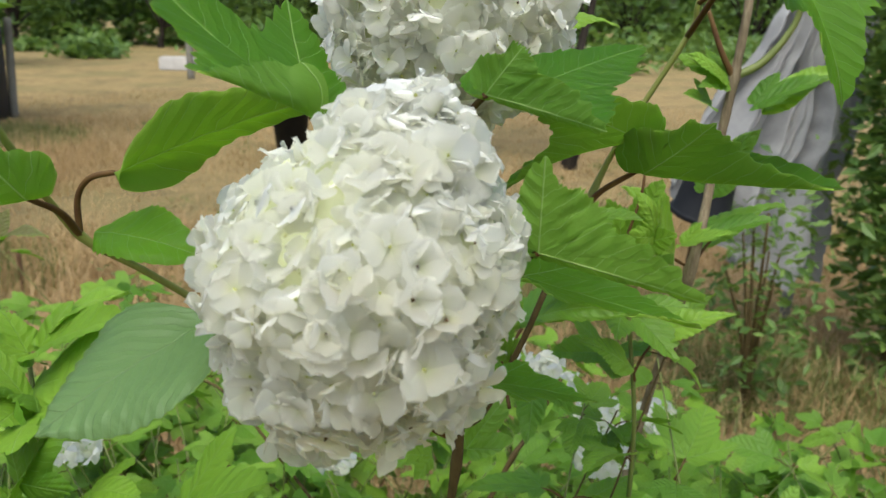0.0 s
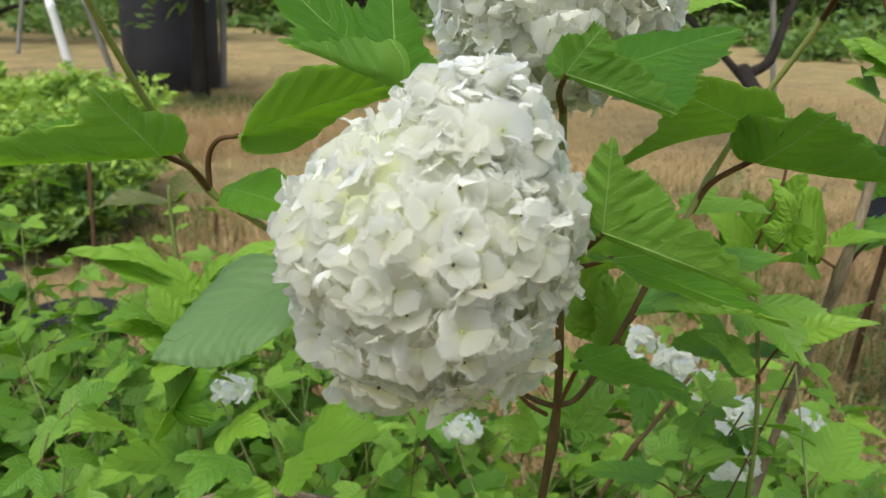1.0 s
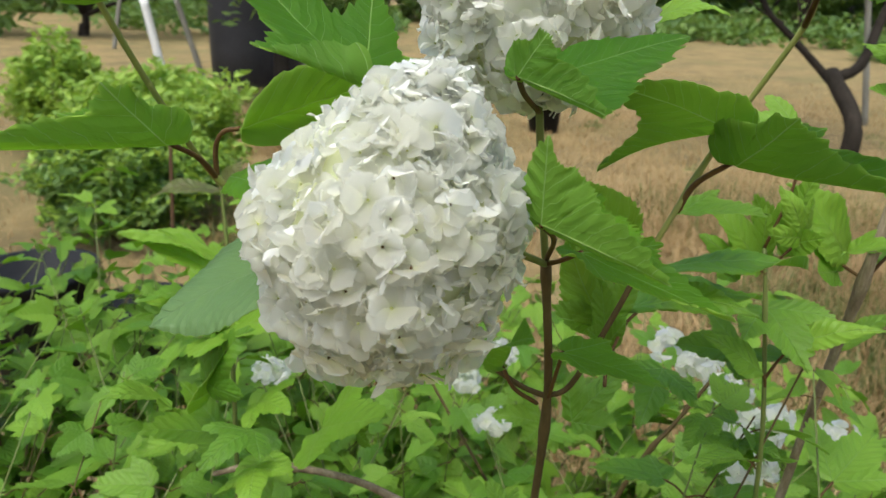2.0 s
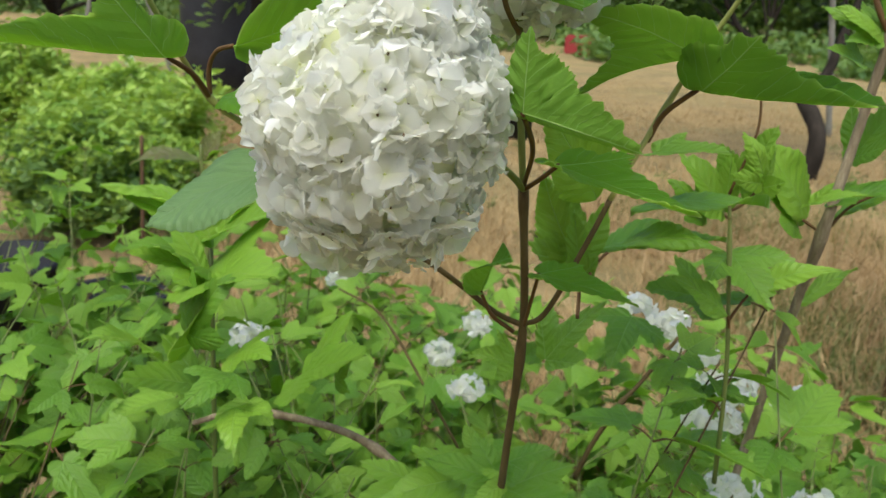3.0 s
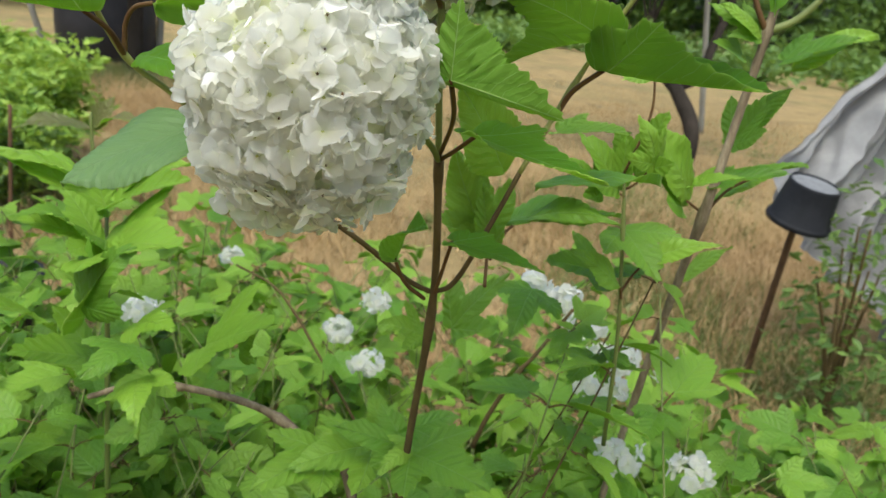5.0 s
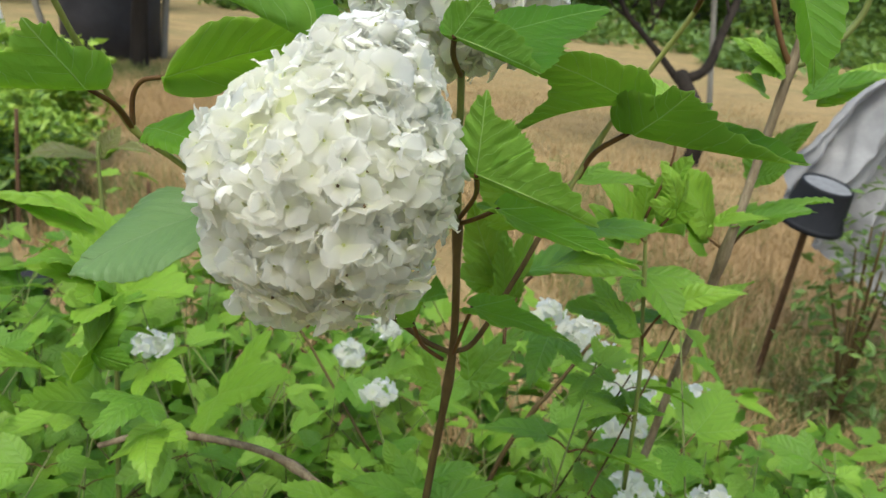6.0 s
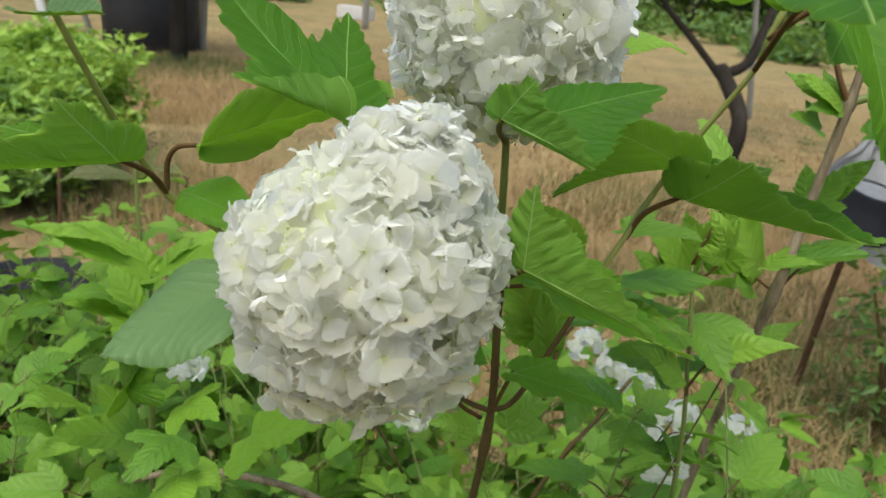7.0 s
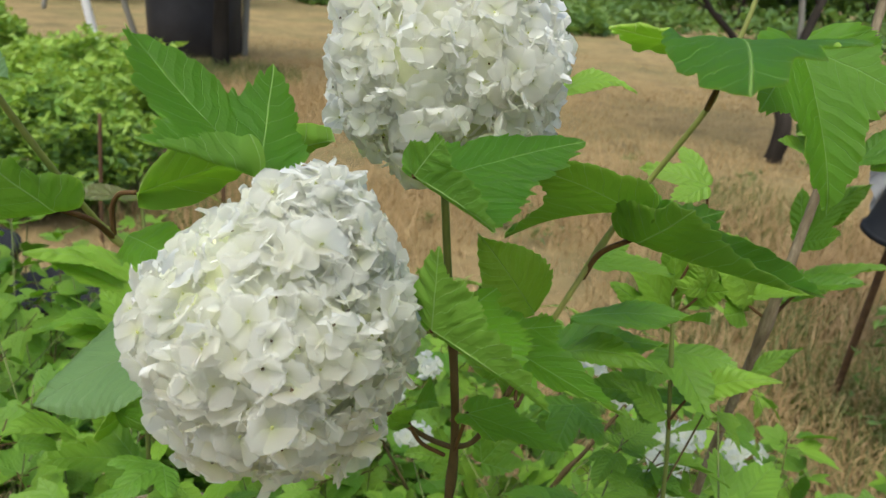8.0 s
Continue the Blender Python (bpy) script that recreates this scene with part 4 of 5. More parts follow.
blade(woody, (0.2282, 0.6000, 1.0068), (81, 25, -47), 0.0486, mats=[LEAF_NEAR, LEAF_UNDER], hw=0.62, folds=(10, 26), k=-0.2)
blade(woody, (0.2187, 0.5750, 1.0670), (26, -29, 113), 0.0272, mats=[LEAF_NEAR, LEAF_UNDER], folds=(10, 26), k=-0.2)
blade(woody, (0.2447, 0.5750, 1.0683), (35, 30, -93), 0.0464, mats=[LEAF_NEAR, LEAF_UNDER], hw=0.6, lobes=(0.62, 0.62), folds=(16, 20), k=-0.2)
blade(woody, (0.2168, 0.5720, 0.9818), (28, 30, -90), 0.0506, mats=[LEAF_NEAR, LEAF_UNDER], hw=0.5, lobes=(0.5, 0.5), folds=(24, 22), k=-0.15)
blade(woody, (0.2016, 0.5700, 0.9637), (62, -30, 83), 0.0531, mats=[LEAF_NEAR, LEAF_UNDER], folds=(14, 20), k=-0.4)
blade(woody, (0.2039, 0.5500, 0.9833), (32, 28, -112), 0.0365, mats=[LEAF_NEAR, LEAF_UNDER], hw=0.6, lobes=(0.55, 0.55), folds=(18, 24), k=-0.3)
blade(young, (-0.1954, 0.4900, 0.9143), (44, -30, 107), 0.0742, mats=[LEAF_NEAR, LEAF_UNDER], hw=0.56, lobes=(0.5, 0.5), folds=(22, 24), k=-0.3)
blade(young, (-0.1876, 0.4900, 0.9176), (36, 30, -93), 0.0872, mats=[LEAF_NEAR, LEAF_UNDER], hw=0.52, lobes=(0.5, 0.5), folds=(22, 24), k=-0.3)
blade(young, (-0.1792, 0.4600, 0.8980), (38, -26, 130), 0.0562, mats=[LEAF_NEAR, LEAF_UNDER], folds=(16, 20), k=-0.4)
blade(young, (-0.1706, 0.4600, 0.8955), (30, 29, -105), 0.0875, mats=[LEAF_NEAR, LEAF_UNDER], folds=(16, 20), k=-0.4)
blade(young, (-0.1768, 0.4400, 0.8520), (78, 29, -62), 0.0639, mats=[LEAF_NEAR, LEAF_UNDER], folds=(12, 24), k=-0.3)
blade(young, (-0.1669, 0.4400, 0.8206), (35, -22, 143), 0.0636, mats=[LEAF_NEAR, LEAF_UNDER], folds=(16, 20), k=-0.4)
blade(arch, (-0.0751, 0.4200, 0.8613), (40, 30, -96), 0.0761, mats=[LEAF_NEAR, LEAF_UNDER], hw=0.66, folds=(10, 14), k=-0.2)
blade(arch, (-0.1077, 0.4100, 0.8393), (-18, 8, -161), 0.0452, mats=[LEAF_NEAR, LEAF_UNDER], hw=0.6, folds=(10, 14), k=-0.5)
blade(arch, (0.0135, 0.4100, 0.8131), (8, -19, 151), 0.0564, mats=[LEAF_NEAR, LEAF_UNDER], hw=0.62, folds=(8, 12), k=-0.4)
blade(arch, (0.0595, 0.4200, 0.8227), (29, -30, 103), 0.0468, mats=[LEAF_NEAR, LEAF_UNDER], hw=0.62, folds=(8, 12), k=-0.3)
blade(arch, (0.0651, 0.4100, 0.8262), (24, 26, -120), 0.0659, mats=[LEAF_NEAR, LEAF_UNDER], hw=0.62, folds=(8, 12), k=-0.4)
leaf(woody, "lobed", (0.2270, 0.5745, 1.0810), (0.1907, 0.5720, 1.0990), (0.05, -0.72, 0.69), 0.5, 0.12, 0.05, mats=[LEAF_NEAR, LEAF_UNDER])
leaf(bush, "oval", (0.0945, 0.385, 1.1050), (0.1300, 0.385, 1.1130), (0.0, -0.35, 0.94), 0.24, 0.12, 0.10, bend=-0.15, mats=[LEAF_NEAR, LEAF_UNDER])
tube("petiole", [(0.157, 0.490, 0.995), (0.166, 0.495, 1.030), (0.1640, 0.5000, 1.0561)], 0.0009, 0.0007, PETIOLE, bush, sides=6)
leaf(bush, "lobed", (0.1640, 0.5000, 1.0561), (0.1280, 0.4950, 1.0621), (0.05, -0.62, 0.78), 0.62, 0.10, 0.05, mats=[LEAF_NEAR, LEAF_UNDER])

# ---------------------------------------------------------------- the leafy mass below
def variant(k, fine):
    rng = random.Random(900 + k)
    slim = k % 4 == 3
    return blade_data(900 + k, hw=0.52 if slim else rng.uniform(0.66, 0.82), lobes=(rng.uniform(0.60, 0.8), rng.uniform(0.60, 0.8)) if not slim else (0.5, 0.5),
                      folds=(rng.uniform(2, 26), rng.uniform(2, 26)), k=rng.uniform(-0.9, 0.1), web=0.46 if slim else 0.40,
                      na=108 if fine else 44, nr=6 if fine else 2, teeth=1.15 if fine else 1.3, stalk=0.28)


VARIANTS = [variant(k, False) for k in range(10)]
NEAR = [variant(k, True) for k in range(10)]
VARIANT_MESH = [mesh_of("leaf", v, f, [LEAF_NEAR, LEAF_UNDER, PETIOLE], uv, sl) for v, f, uv, sl in NEAR]


def join_leaves(name, placed, mats, parent, label):
    """Many leaves in one mesh."""
    V, F, U, S, o = [], [], [], [], 0
    for m, k in placed:
        v, f, uv, sl = VARIANTS[k]
        a = np.array([tuple(p) for p in v])
        r = np.array(m)
        V.append(a @ r[:3, :3].T + r[:3, 3])
        F += [tuple(q + o for q in g) for g in f]
        U += uv
        S += sl
        o += len(a)
    ob = hang(name, mesh_of(name, np.concatenate(V), F, mats, U, S), parent, Matrix(), label)
    return tagged(ob, kind="stuff")


def thicket(name, label, rooms, seed, keep, flowers, shoots, clear=(), spread=0.23, pairs=(5, 7)):
    """Leafy shoots over a stretch of ground: rooms are (x0, x1, y0, y1, z0, z1, share)."""
    rng = random.Random(seed)
    x0, x1, y0, y1 = rooms[0][:4]
    clump = thing(name, label, "bush", at=((x0 + x1) / 2, (y0 + y1) / 2, 0))
    placed = []
    weights = [r[6] for r in rooms]
    for _ in range(shoots):
        a0, a1, b0, b1, z0, z1, _w = rng.choices(rooms, weights)[0]
        x, y = rng.uniform(a0, a1), rng.uniform(b0, b1)
        h = rng.uniform(z0, z1) * (1 - 0.06 * rng.random())
        lean = Vector((rng.uniform(-0.34, 0.34), rng.uniform(-0.05, 0.30), 0))
        foot, top = Vector((x, y, 0)) - lean * 1.2, Vector((x, y, h))
        mid = foot.lerp(top, 0.6) - lean * 0.25 + Vector((rng.uniform(-0.03, 0.03), 0, 0))
        tube("stem", [foot, mid, top], 0.0016, 0.0006, rng.choice((STEM_BROWN, STEM_GREEN, STEM_GREEN, STEM_GREEN)), clump, sides=5, steps=4)
        turn = rng.uniform(0, 6.283)
        for p in range(rng.randint(*pairs)):
            at = top.lerp(mid, spread * p + rng.uniform(0, 0.05))
            for s in (0, math.pi):
                w = turn + s + p * 1.571 + rng.uniform(-0.35, 0.35)
                d = Vector((math.cos(w), math.sin(w), rng.uniform(-0.65, 0.5)))
                d.normalize()
                size = rng.uniform(0.030, 0.060) * (0.8 if p == 0 else 1.0)
                nrm = Vector((rng.uniform(-0.6, 0.6), rng.uniform(-0.8, 0.5), 1.0))
                b = at + d * size * 0.28
                mid_leaf = b + d * size * 0.5
                if any((mid_leaf - Vector(c)).length < r * 0.8 and mid_leaf.z > c[2] - 0.006 for c, r in (*flowers, *clear)):
                    continue
                if any((mid_leaf - Vector(c) - Vector((0, -0.030, 0.024))).length < 0.014 for c, r in flowers):
                    continue
                placed.append((frame_of(b, b + d * size, nrm), rng.randrange(len(VARIANTS))))
    placed.sort(key=lambda e: e[0].translation.y - 1.2 * e[0].translation.z)
    for m, k in placed[:keep]:
        hang("leaf", VARIANT_MESH[k], clump, m)
    if placed[keep:]:
        join_leaves("foliage", placed[keep:], [LEAF_MASS, LEAF_UNDER, PETIOLE], clump, "dense green lobed leaves")
    for i, (c, r) in enumerate(flowers):
        snowball_far(clump, c, r, 40 + i)
    return clump


thicket("low_viburnum", "dense low viburnum thicket with lobed green leaves and white flowers",
        [(-0.75, 0.22, 0.50, 1.20, 0.62, 0.79, 6), (-0.34, 0.14, 0.36, 0.60, 0.58, 0.72, 2), (-0.80, -0.24, 0.48, 0.85, 0.74, 0.88, 1.5), (0.14, 0.36, 0.60, 1.10, 0.50, 0.72, 1.5), (0.27, 0.66, 0.60, 0.92, 0.62, 0.745, 3.0)], 71, 290,
        [((-0.220, 0.570, 0.800), 0.012), ((-0.111, 0.765, 0.724), 0.012), ((0.191, 0.729, 0.773), 0.015), ((0.170, 0.575, 0.814), 0.015), ((0.241, 0.734, 0.765), 0.015), ((0.130, 0.624, 0.860), 0.011), ((0.100, 0.672, 0.849), 0.015), ((-0.060, 0.727, 0.782), 0.011), ((-0.041, 0.655, 0.750), 0.010), ((0.255, 0.604, 0.741), 0.015), ((0.196, 0.594, 0.747), 0.016), ((-0.310, 0.893, 0.735), 0.012), ((0.175, 0.631, 0.808), 0.017), ((0.150, 0.654, 0.829), 0.012)], 510, [((-0.153, 0.411, 0.811), 0.012), ((-0.110, 0.412, 0.830), 0.012), ((-0.055, 0.437, 0.817), 0.012), ((-0.011, 0.437, 0.800), 0.012), ((0.027, 0.422, 0.778), 0.012)])
thicket("tall_viburnum", "taller viburnum shoots with loose pairs of green leaves",
        [(0.12, 0.20, 0.48, 0.60, 0.92, 0.98, 1.2), (-0.36, -0.20, 0.42, 0.60, 0.80, 0.90, 1.2)], 83, 290,
        [], 7, (), 0.16, (3, 4))

# ---------------------------------------------------------------- background
def lathe(name, profile, mat, parent, m, sides=28, label=""):
    """A turned solid from (radius, height) pairs."""
    verts, faces = [], []
    for r, z in profile:
        for k in range(sides):
            w = 2 * math.pi * k / sides
            verts.append((r * math.cos(w), r * math.sin(w), z))
    for i in range(len(profile) - 1):
        for k in range(sides):
            k2 = (k + 1) % sides
            faces.append((i * sides + k, i * sides + k2, (i + 1) * sides + k2, (i + 1) * sides + k))
    return hang(name, mesh_of(name, verts, faces, [mat]), parent, m, label)


def leaf_cloud(rng, centre, rad, count, size, hollow=0.45):
    """Small folded leaves in a lumpy, gappy cloud."""
    c = Vector(centre)
    verts, faces = [], []
    for _ in range(count):
        d = Vector([rng.gauss(0, 1) for _ in range(3)]).normalized()
        lump = 1 + 0.55 * noise.noise(d * 2.2 + c * 3.1) + 0.25 * noise.noise(d * 6 + c)
        r = (hollow + (1 - hollow) * rng.random() ** 0.6) * lump
        p = c + Vector((d.x * rad[0], d.y * rad[1], d.z * rad[2])) * r
        if p.z < 0.03:
            continue
        s = size * rng.uniform(0.6, 1.3)
        q = Euler((rng.uniform(-0.9, 0.9), rng.uniform(-0.9, 0.9), rng.uniform(0, 6.283))).to_matrix()
        o = len(verts)
        for v in ((0, -s, 0), (0.42 * s, -0.1 * s, 0.12 * s), (0, s, -0.1 * s), (-0.42 * s, -0.1 * s, 0.12 * s)):
            verts.append(p + q @ Vector(v))
        faces += [(o, o + 1, o + 2), (o, o + 2, o + 3)]
    return verts, faces


def shrub(at, rad, height, count, size, mat, seed, label):
    rng = random.Random(seed)
    ob = thing("shrub", label, "shrub", at=(at[0], at[1], 0))
    for k in range(7):
        w = rng.uniform(0, 6.283)
        tip = (at[0] + rad * 0.7 * math.cos(w), at[1] + rad * 0.7 * math.sin(w), height * rng.uniform(0.6, 0.95))
        tube("limb", [(at[0], at[1], -0.02), (at[0] + rad * 0.2 * math.cos(w), at[1] + rad * 0.2 * math.sin(w), height * 0.35), tip], 0.010, 0.003, STEM_BROWN, ob, sides=6)
    v, f = leaf_cloud(rng, (at[0], at[1], height * 0.55), (rad, rad, height * 0.52), count, size)
    tagged(hang("crown", mesh_of("crown", v, f, [mat], smooth=False), ob, Matrix()), kind="stuff")
    return ob


def tree(at, height, spread, count, seed, label, lean=0.0, crown_low=0.35, trunk_r=0.10, leaf_size=0.085):
    rng = random.Random(seed)
    ob = thing("tree", label, "tree", "trees at the edge of the field", at=(at[0], at[1], 0))
    x, y = at
    fork = (x + lean * 0.6, y, height * crown_low)
    tube("trunk", [(x, y, -0.1), (x + lean * 0.2, y, height * crown_low * 0.5), fork, (x + lean, y, height * 0.75)], trunk_r, trunk_r * 0.35, TRUNK, ob, sides=9, rough=0.05, rng=rng)
    V, F = [], []
    for k in range(8):
        w = rng.uniform(0, 6.283)
        r = spread * rng.uniform(0.35, 0.8)
        c = Vector((x + lean + r * math.cos(w), y + r * math.sin(w), height * (crown_low + 0.08 + (0.90 - crown_low) * k / 7.5)))
        tube("limb", [fork, Vector(fork).lerp(c, 0.55) + Vector((0, 0, 0.15)), c], trunk_r * 0.45, trunk_r * 0.12, TRUNK, ob, sides=6)
        v, f = leaf_cloud(rng, c, (spread * 0.5, spread * 0.5, height * 0.17), count // 8, leaf_size, 0.2)
        o = len(V)
        V += v
        F += [tuple(q + o for q in g) for g in f]
    tagged(hang("crown", mesh_of("crown", V, F, [TREE_LEAF], smooth=False), ob, Matrix()), kind="stuff")
    return ob


shrub((-2.97, 3.39), 0.47, 0.64, 9000, 0.032, SHRUB_LEAF, 11, "leafy bright green shrub in dry grass")
shrub((-2.55, 2.74), 0.40, 0.57, 7000, 0.026, SHRUB_LEAF, 12, "low grey-green shrub beside the thicket")
shrub((-4.33, 3.95), 0.35, 0.71, 6000, 0.034, SHRUB_LEAF, 15, "leafy bright green shrub in dry grass")
shrub((-2.53, 2.67), 0.38, 0.48, 6000, 0.026, TREE_LEAF, 16, "low dark green shrub beside the thicket")
shrub((0.84, 2.16), 0.17, 0.74, 620, 0.022, TREE_LEAF, 13, "sparse green shrub beside the grey netting")
shrub((1.40, 2.51), 0.25, 1.60, 5200, 0.030, TREE_LEAF, 14, "tall dark green shrub beside the grey netting")

def weeds():
    """Low scattered weeds in the dry field."""
    rng = random.Random(77)
    V, F = [], []
    for _ in range(70):
        a, d = radians(rng.uniform(-52, 24)), rng.uniform(2.2, 9.0)
        r = rng.uniform(0.05, 0.16)
        v, f = leaf_cloud(rng, (d * math.sin(a), d * math.cos(a), r * 0.5), (r, r, r * rng.uniform(0.5, 1.0)), int(rng.uniform(30, 90)), rng.uniform(0.012, 0.022), 0.2)
        o = len(V)
        V += v
        F += [tuple(q + o for q in g) for g in f]
    return tagged(new("weeds", mesh_of("weeds", V, F, [WEED], smooth=False)), "low olive-green weeds scattered in dry grass", "weeds", kind="stuff")


weeds()

# black tank with the tree behind it
TANK_AT = (-5.80, 8.12, 0.000)
tank = thing("water_tank", "large dark round tank standing in dry grass", "tank", at=TANK_AT)
lathe("body", [(0.0, 0.0), (0.50, 0.0), (0.53, 0.03), (0.545, 0.45), (0.55, 0.90), (0.545, 1.12)], TANK, tank, Matrix.Translation(TANK_AT), sides=40)
lathe("lid", [(0.552, 1.12), (0.556, 1.15), (0.50, 1.20), (0.14, 1.24), (0.13, 1.28), (0.0, 1.28)], TANK, tank, Matrix.Translation(TANK_AT), sides=40)
tree((-4.79, 7.18), 4.2, 1.5, 2400, 21, "dark-trunked tree beside the tank", 0.1, 0.30, 0.10)

def forked_tree():
    """A young tree with a short dark trunk that forks into two leaning limbs, its crown above."""
    ob = thing("tree", "young tree with a dark forked trunk in dry grass", "tree", "trees at the edge of the field", at=(0.68, 6.35, 0))
    rng = random.Random(31)
    fork = Vector((0.51, 6.72, 0.66))
    tube("trunk", [(0.68, 6.35, -0.05), (0.70, 6.35, 0.33), fork], 0.068, 0.058, TRUNK, ob, sides=10, rough=0.06, rng=rng, label="short dark trunk")
    ends = []
    for way, r in (([(0.71, 6.84, 0.72), (0.80, 7.03, 1.03), (0.89, 7.23, 1.36), (0.93, 7.42, 1.91)], 0.046), ([(0.41, 6.76, 0.70), (0.19, 6.72, 0.91), (-0.02, 6.67, 1.12), (-0.23, 6.70, 1.54)], 0.034)):
        way = [Vector(p) for p in way]
        tube("limb", [fork - Vector((0, 0, 0.06))] + way, r, r * 0.6, TRUNK, ob, sides=8, rough=0.06, rng=rng)
        for k in range(5):
            a = way[1].lerp(way[3], 0.15 + 0.2 * k)
            c = a + Vector((rng.uniform(-0.7, 0.7), rng.uniform(-0.5, 0.5), rng.uniform(0.25, 0.8)))
            tube("limb", [a, a.lerp(c, 0.5) + Vector((0, 0, -0.05)), c], r * 0.35, 0.006, TRUNK, ob, sides=6)
            ends.append(c)
        ends.append(way[3])
    V, F = [], []
    for c in ends:
        v, f = leaf_cloud(rng, c + Vector((0, 0, 0.35)), (0.5, 0.5, 0.35), 160, 0.06, 0.1)
        o = len(V)
        V += v
        F += [tuple(q + o for q in p) for p in f]
    tagged(hang("crown", mesh_of("crown", V, F, [TREE_LEAF], smooth=False), ob, Matrix()), kind="stuff")


forked_tree()
for k, (x, y, h) in enumerate([(-14.5, 13.5, 4.6), (-16.5, 11.0, 5.0), (-12.5, 17.0, 4.8), (-17.0, 27.0, 7.0), (-13.0, 30.0, 7.5), (-8.5, 31.0, 7.0), (-4.0, 33.0, 7.5), (0.5, 33.0, 7.0), (5.0, 32.0, 7.5), (9.5, 31.0, 7.0), (14.0, 29.0, 7.5), (18.0, 26.0, 7.0)]):
    tree((x, y), h, h * 0.5, 3600, 30 + k, "dense green tree at the far edge of the field", 0.2, 0.10, 0.14, 0.085 if h < 6 else 0.13)


def hedge():
    rng = random.Random(9)
    V, F = [], []
    for k in range(60):
        a = radians(-78 + 128 * k / 59)
        d = 37 + 1.5 * math.sin(k * 1.7)
        v, f = leaf_cloud(rng, (d * math.sin(a), d * math.cos(a), 2.4), (2.4, 1.6, 4.4), 1500, 0.25, 0.5)
        o = len(V)
        V += v
        F += [tuple(q + o for q in g) for g in f]
    for k in range(90):
        a, d = radians(rng.uniform(-70, 50)), rng.uniform(20, 35)
        w = rng.uniform(0.5, 1.6)
        v, f = leaf_cloud(rng, (d * math.sin(a), d * math.cos(a), 0.2 * w), (w, w, rng.uniform(0.35, 0.9) * w), 260, 0.16, 0.3)
        o = len(V)
        V += v
        F += [tuple(q + o for q in g) for g in f]
    return tagged(new("far_hedge", mesh_of("far_hedge", V, F, [TREE_LEAF], smooth=False)), "dark green hedge of far trees closing the field", "hedge", kind="stuff")


hedge()


def post(name, label, foot, top, r, mat, category="post"):
    ob = thing(name, label, category, at=(foot[0], foot[1], 0))
    tube("pole", [foot, Vector(foot).lerp(Vector(top), 0.5), top], r, r * 0.92, mat, ob, sides=12)
    return ob


post("white_pole", "slanting white-painted pole in the ground", (-5.814, 6.590, -0.050), (-5.951, 6.462, 1.003), 0.045, POLE_WHITE, "post")
post("white_pole", "slanting pale grey pole in the ground", (-6.211, 7.666, -0.050), (-6.431, 7.476, 1.009), 0.035, POST_GREY, "post")
post("grey_post", "upright weathered grey post in dry grass", (-11.090, 11.013, -0.050), (-10.850, 11.253, 1.684), 0.04, POST_GREY, "post")
post("grey_post", "upright weathered grey post in dry grass", (-5.328, 8.434, -0.050), (-5.281, 8.465, 1.084), 0.045, POST_GREY, "post")
post("grey_post", "upright weathered grey post in dry grass", (1.049, 9.072, -0.050), (0.784, 9.094, 1.652), 0.032, POST_GREY, "post")
post("grey_post", "upright weathered grey post in dry grass", (-5.807, 14.827, -0.050), (-5.804, 14.828, 1.881), 0.07, POST_GREY, "post")
post("iron_rod", "rusty ribbed iron rod stuck in the soil", (-2.077, 2.443, -0.050), (-2.056, 2.461, 0.532), 0.008, RUST, "rod")
post("stick", "thin brown stick stuck in the dry ground", (-1.812, 2.916, -0.050), (-1.815, 2.914, 0.195), 0.01, RUST, "stick")

# bucket on its stake, netting behind it
stake = thing("wooden_stake", "slanting dark stake stuck in dry grass", "stake", at=(0.67, 2.41, 0))
tube("shaft", [(0.67, 2.43, -0.05), (0.655, 2.28, 0.33), (0.648, 2.15, 0.72)], 0.010, 0.009, RUST, stake, sides=8)
pail = thing("bucket", "black plastic bucket hung upside down on a stake", "bucket", at=(0.648, 2.155, 0.635))
PAIL = Matrix.Translation((0.646, 2.155, 0.630)) @ pose(0, 0, 0, 10, 8, 0) @ Matrix.Scale(0.92, 4)
lathe("body", [(0.082, 0.0), (0.086, 0.0), (0.088, 0.012), (0.084, 0.016), (0.071, 0.118), (0.070, 0.126), (0.066, 0.126), (0.064, 0.119)], BLACK, pail, PAIL, label="tapered black bucket body")
lathe("base", [(0.0645, 0.121), (0.05, 0.1222), (0.0, 0.1225)], PAIL_BASE, pail, PAIL, label="lighter grey recessed bucket base")
lathe("rim", [(0.0865, -0.002), (0.0905, 0.0), (0.0905, 0.014), (0.0865, 0.016)], BLACK, pail, PAIL)


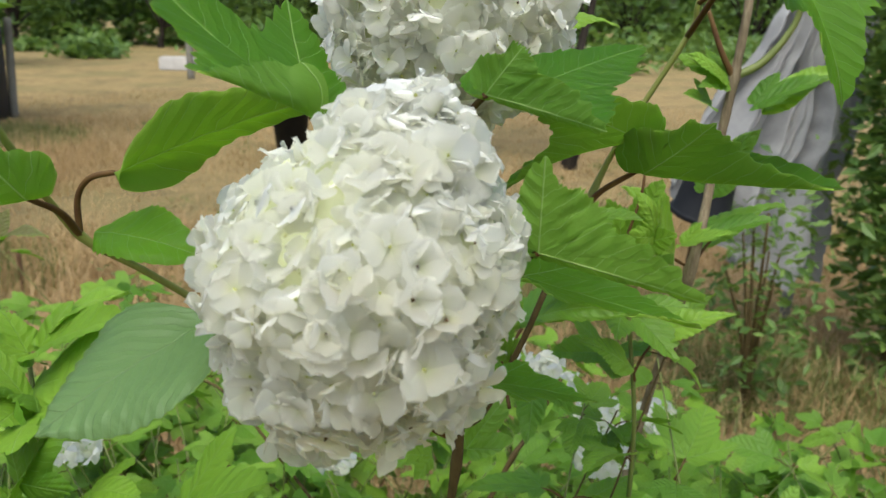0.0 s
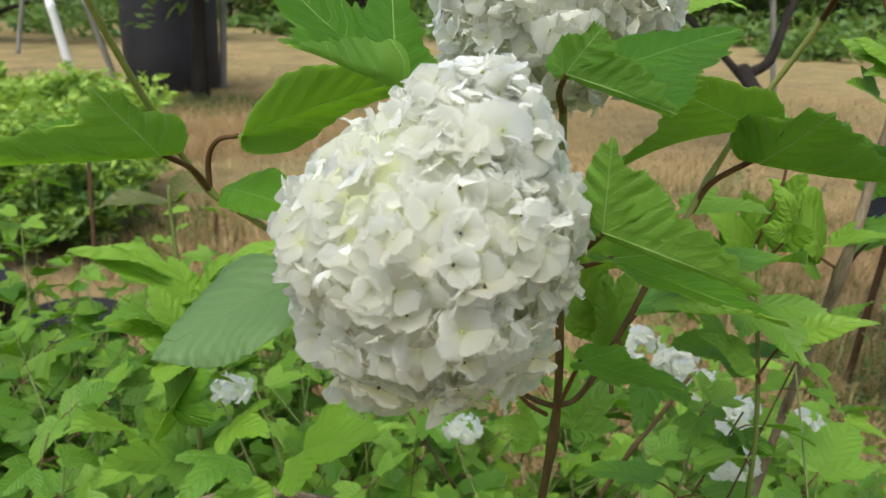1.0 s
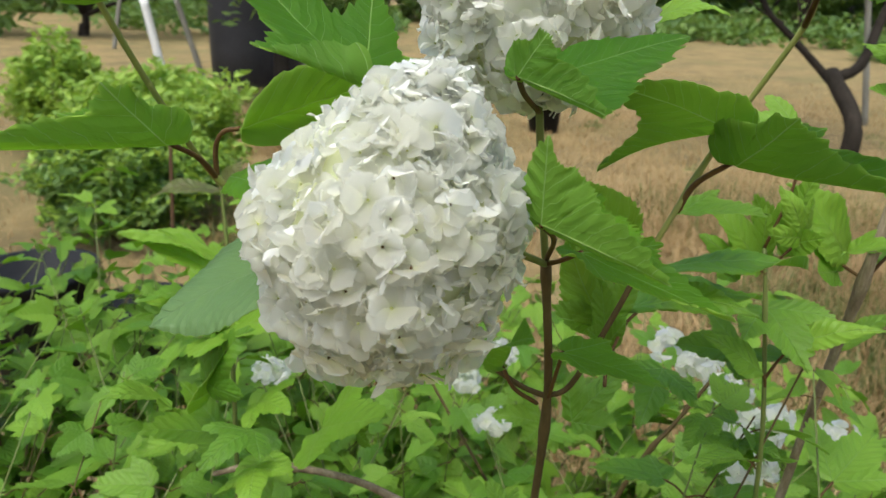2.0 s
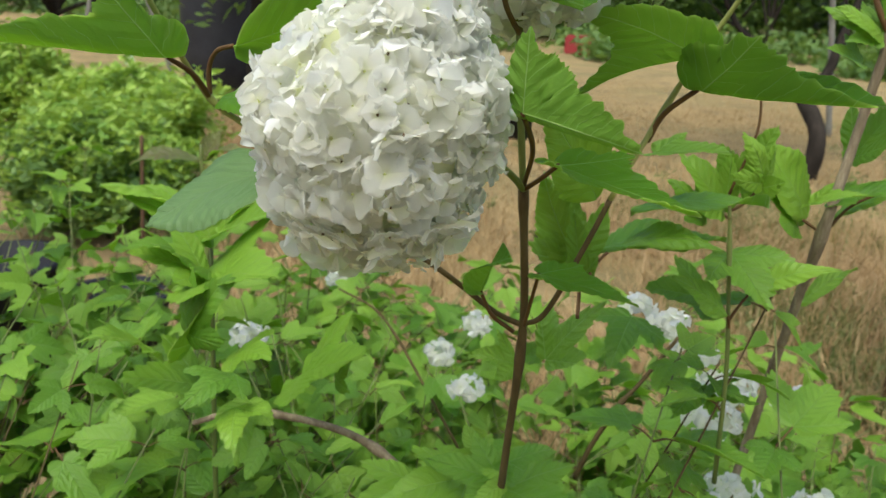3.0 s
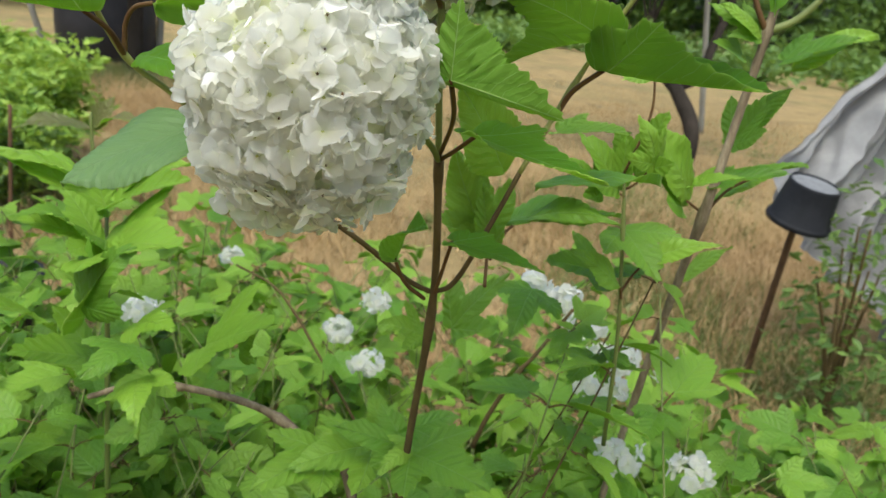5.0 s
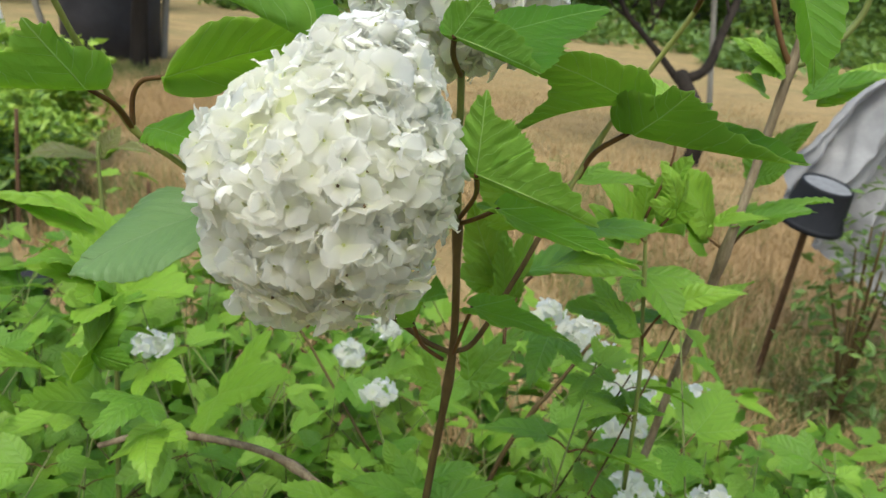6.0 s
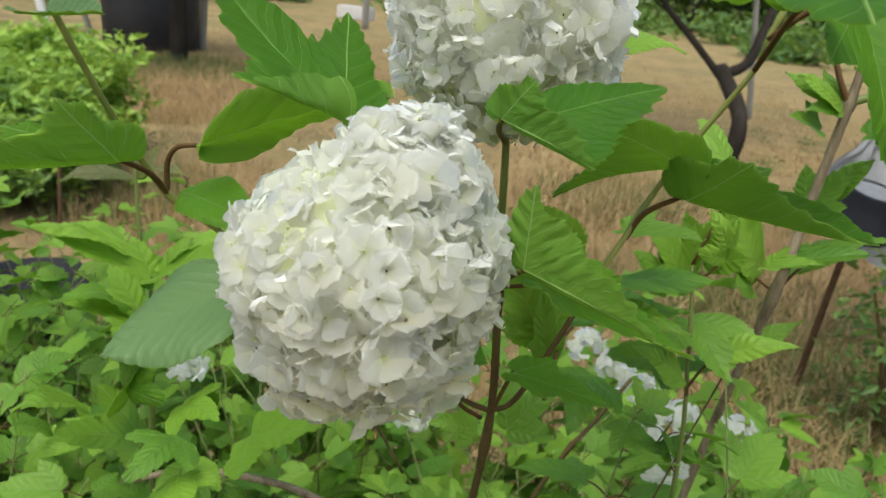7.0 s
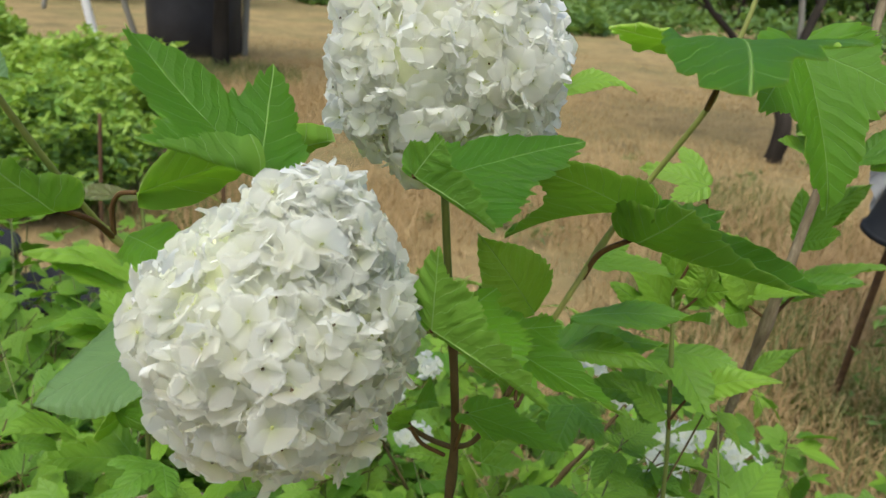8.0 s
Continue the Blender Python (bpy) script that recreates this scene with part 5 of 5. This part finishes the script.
def netting():
    """Pale grey fabric hung over a pole, swept out to one side in long soft folds."""
    nu, nv = 90, 200
    foot = [Vector(p) for p in ((0.64, 2.58, 0.69), (0.74, 2.56, 0.52), (0.86, 2.60, 0.36), (1.02, 2.62, 0.31), (1.22, 2.74, 0.28))]
    hem = smooth_line(foot, nv // 4)
    verts, faces = [], []
    for j in range(nv + 1):
        v = j / nv
        head = Vector((1.10 + 0.16 * v, 2.84 - 0.03 * v, 1.86))
        for i in range(nu + 1):
            u = i / nu
            p = head.lerp(hem[j], u)
            p.x += (0.16 - 0.10 * v) * math.sin(math.pi * u) * (1 - 0.4 * u)
            deep = 0.045 * math.sin(24 * v + 2.2 * u) + 0.028 * math.sin(47 * v - 3.5 * u + 1) + 0.012 * math.sin(101 * v + 5 * u)
            deep *= 0.25 + 0.75 * u
            p += Vector((0.35 * deep, -deep, 0.012 * math.sin(30 * v) * u))
            p += 0.05 * u * noise.noise_vector(p * 4.5) + 0.012 * noise.noise_vector(p * 17)
            verts.append(p)
    for j in range(nv):
        for i in range(nu):
            a = j * (nu + 1) + i
            faces.append((a, a + 1, a + nu + 2, a + nu + 1))
    ob = thing("netting", "pale grey garden fabric draped over a pole in loose folds", "netting", at=(1.20, 2.88, 0))
    hang("fabric", mesh_of("fabric", verts, faces, [NET]), ob, Matrix())
    tube("pole", [(1.20, 2.88, -0.05), (1.20, 2.88, 0.9), (1.18, 2.86, 1.84)], 0.02, 0.02, POST_GREY, ob)


netting()


def pot(at, r, h, label="black plastic nursery pot on dry ground"):
    ob = thing("plant_pot", label, "pot", "black pots in the field", at=(at[0], at[1], 0))
    lathe("body", [(0.0, 0.0), (r * 0.78, 0.0), (r, h), (r * 1.06, h), (r * 1.06, h * 1.08), (r * 0.95, h * 1.08), (r * 0.9, h * 0.9), (0, h * 0.88)], BLACK, ob, Matrix.Translation((at[0], at[1], 0)), label="tapered black pot body")


pot((-1.70, 6.7), 0.16, 0.34)
pot((-1.36, 1.56), 0.14, 0.27)
pot((-1.72, 1.52), 0.16, 0.32)
box = bmesh.new()
bmesh.ops.create_cube(box, size=1)
bmesh.ops.scale(box, vec=(0.8, 0.5, 0.55), verts=box.verts)
bmesh.ops.bevel(box, geom=box.edges[:], offset=0.06, segments=2, affect="EDGES")
crate = bpy.data.meshes.new("red_bin")
box.to_mesh(crate)
box.free()
crate.materials.append(RED)
tagged(new("red_bin", crate), "red bin standing far off in the field", "bin").location = (-4.37, 22.24, 0.25)
slab = bmesh.new()
bmesh.ops.create_cube(slab, size=1)
bmesh.ops.scale(slab, vec=(0.8, 0.4, 0.3), verts=slab.verts)
bmesh.ops.bevel(slab, geom=slab.edges[:], offset=0.03, segments=2, affect="EDGES")
block = bpy.data.meshes.new("stone_block")
slab.to_mesh(block)
slab.free()
block.materials.append(STONE)
tagged(new("stone_block", block), "pale concrete block lying in dry grass", "block").location = (-7.0, 17.2, 0.14)
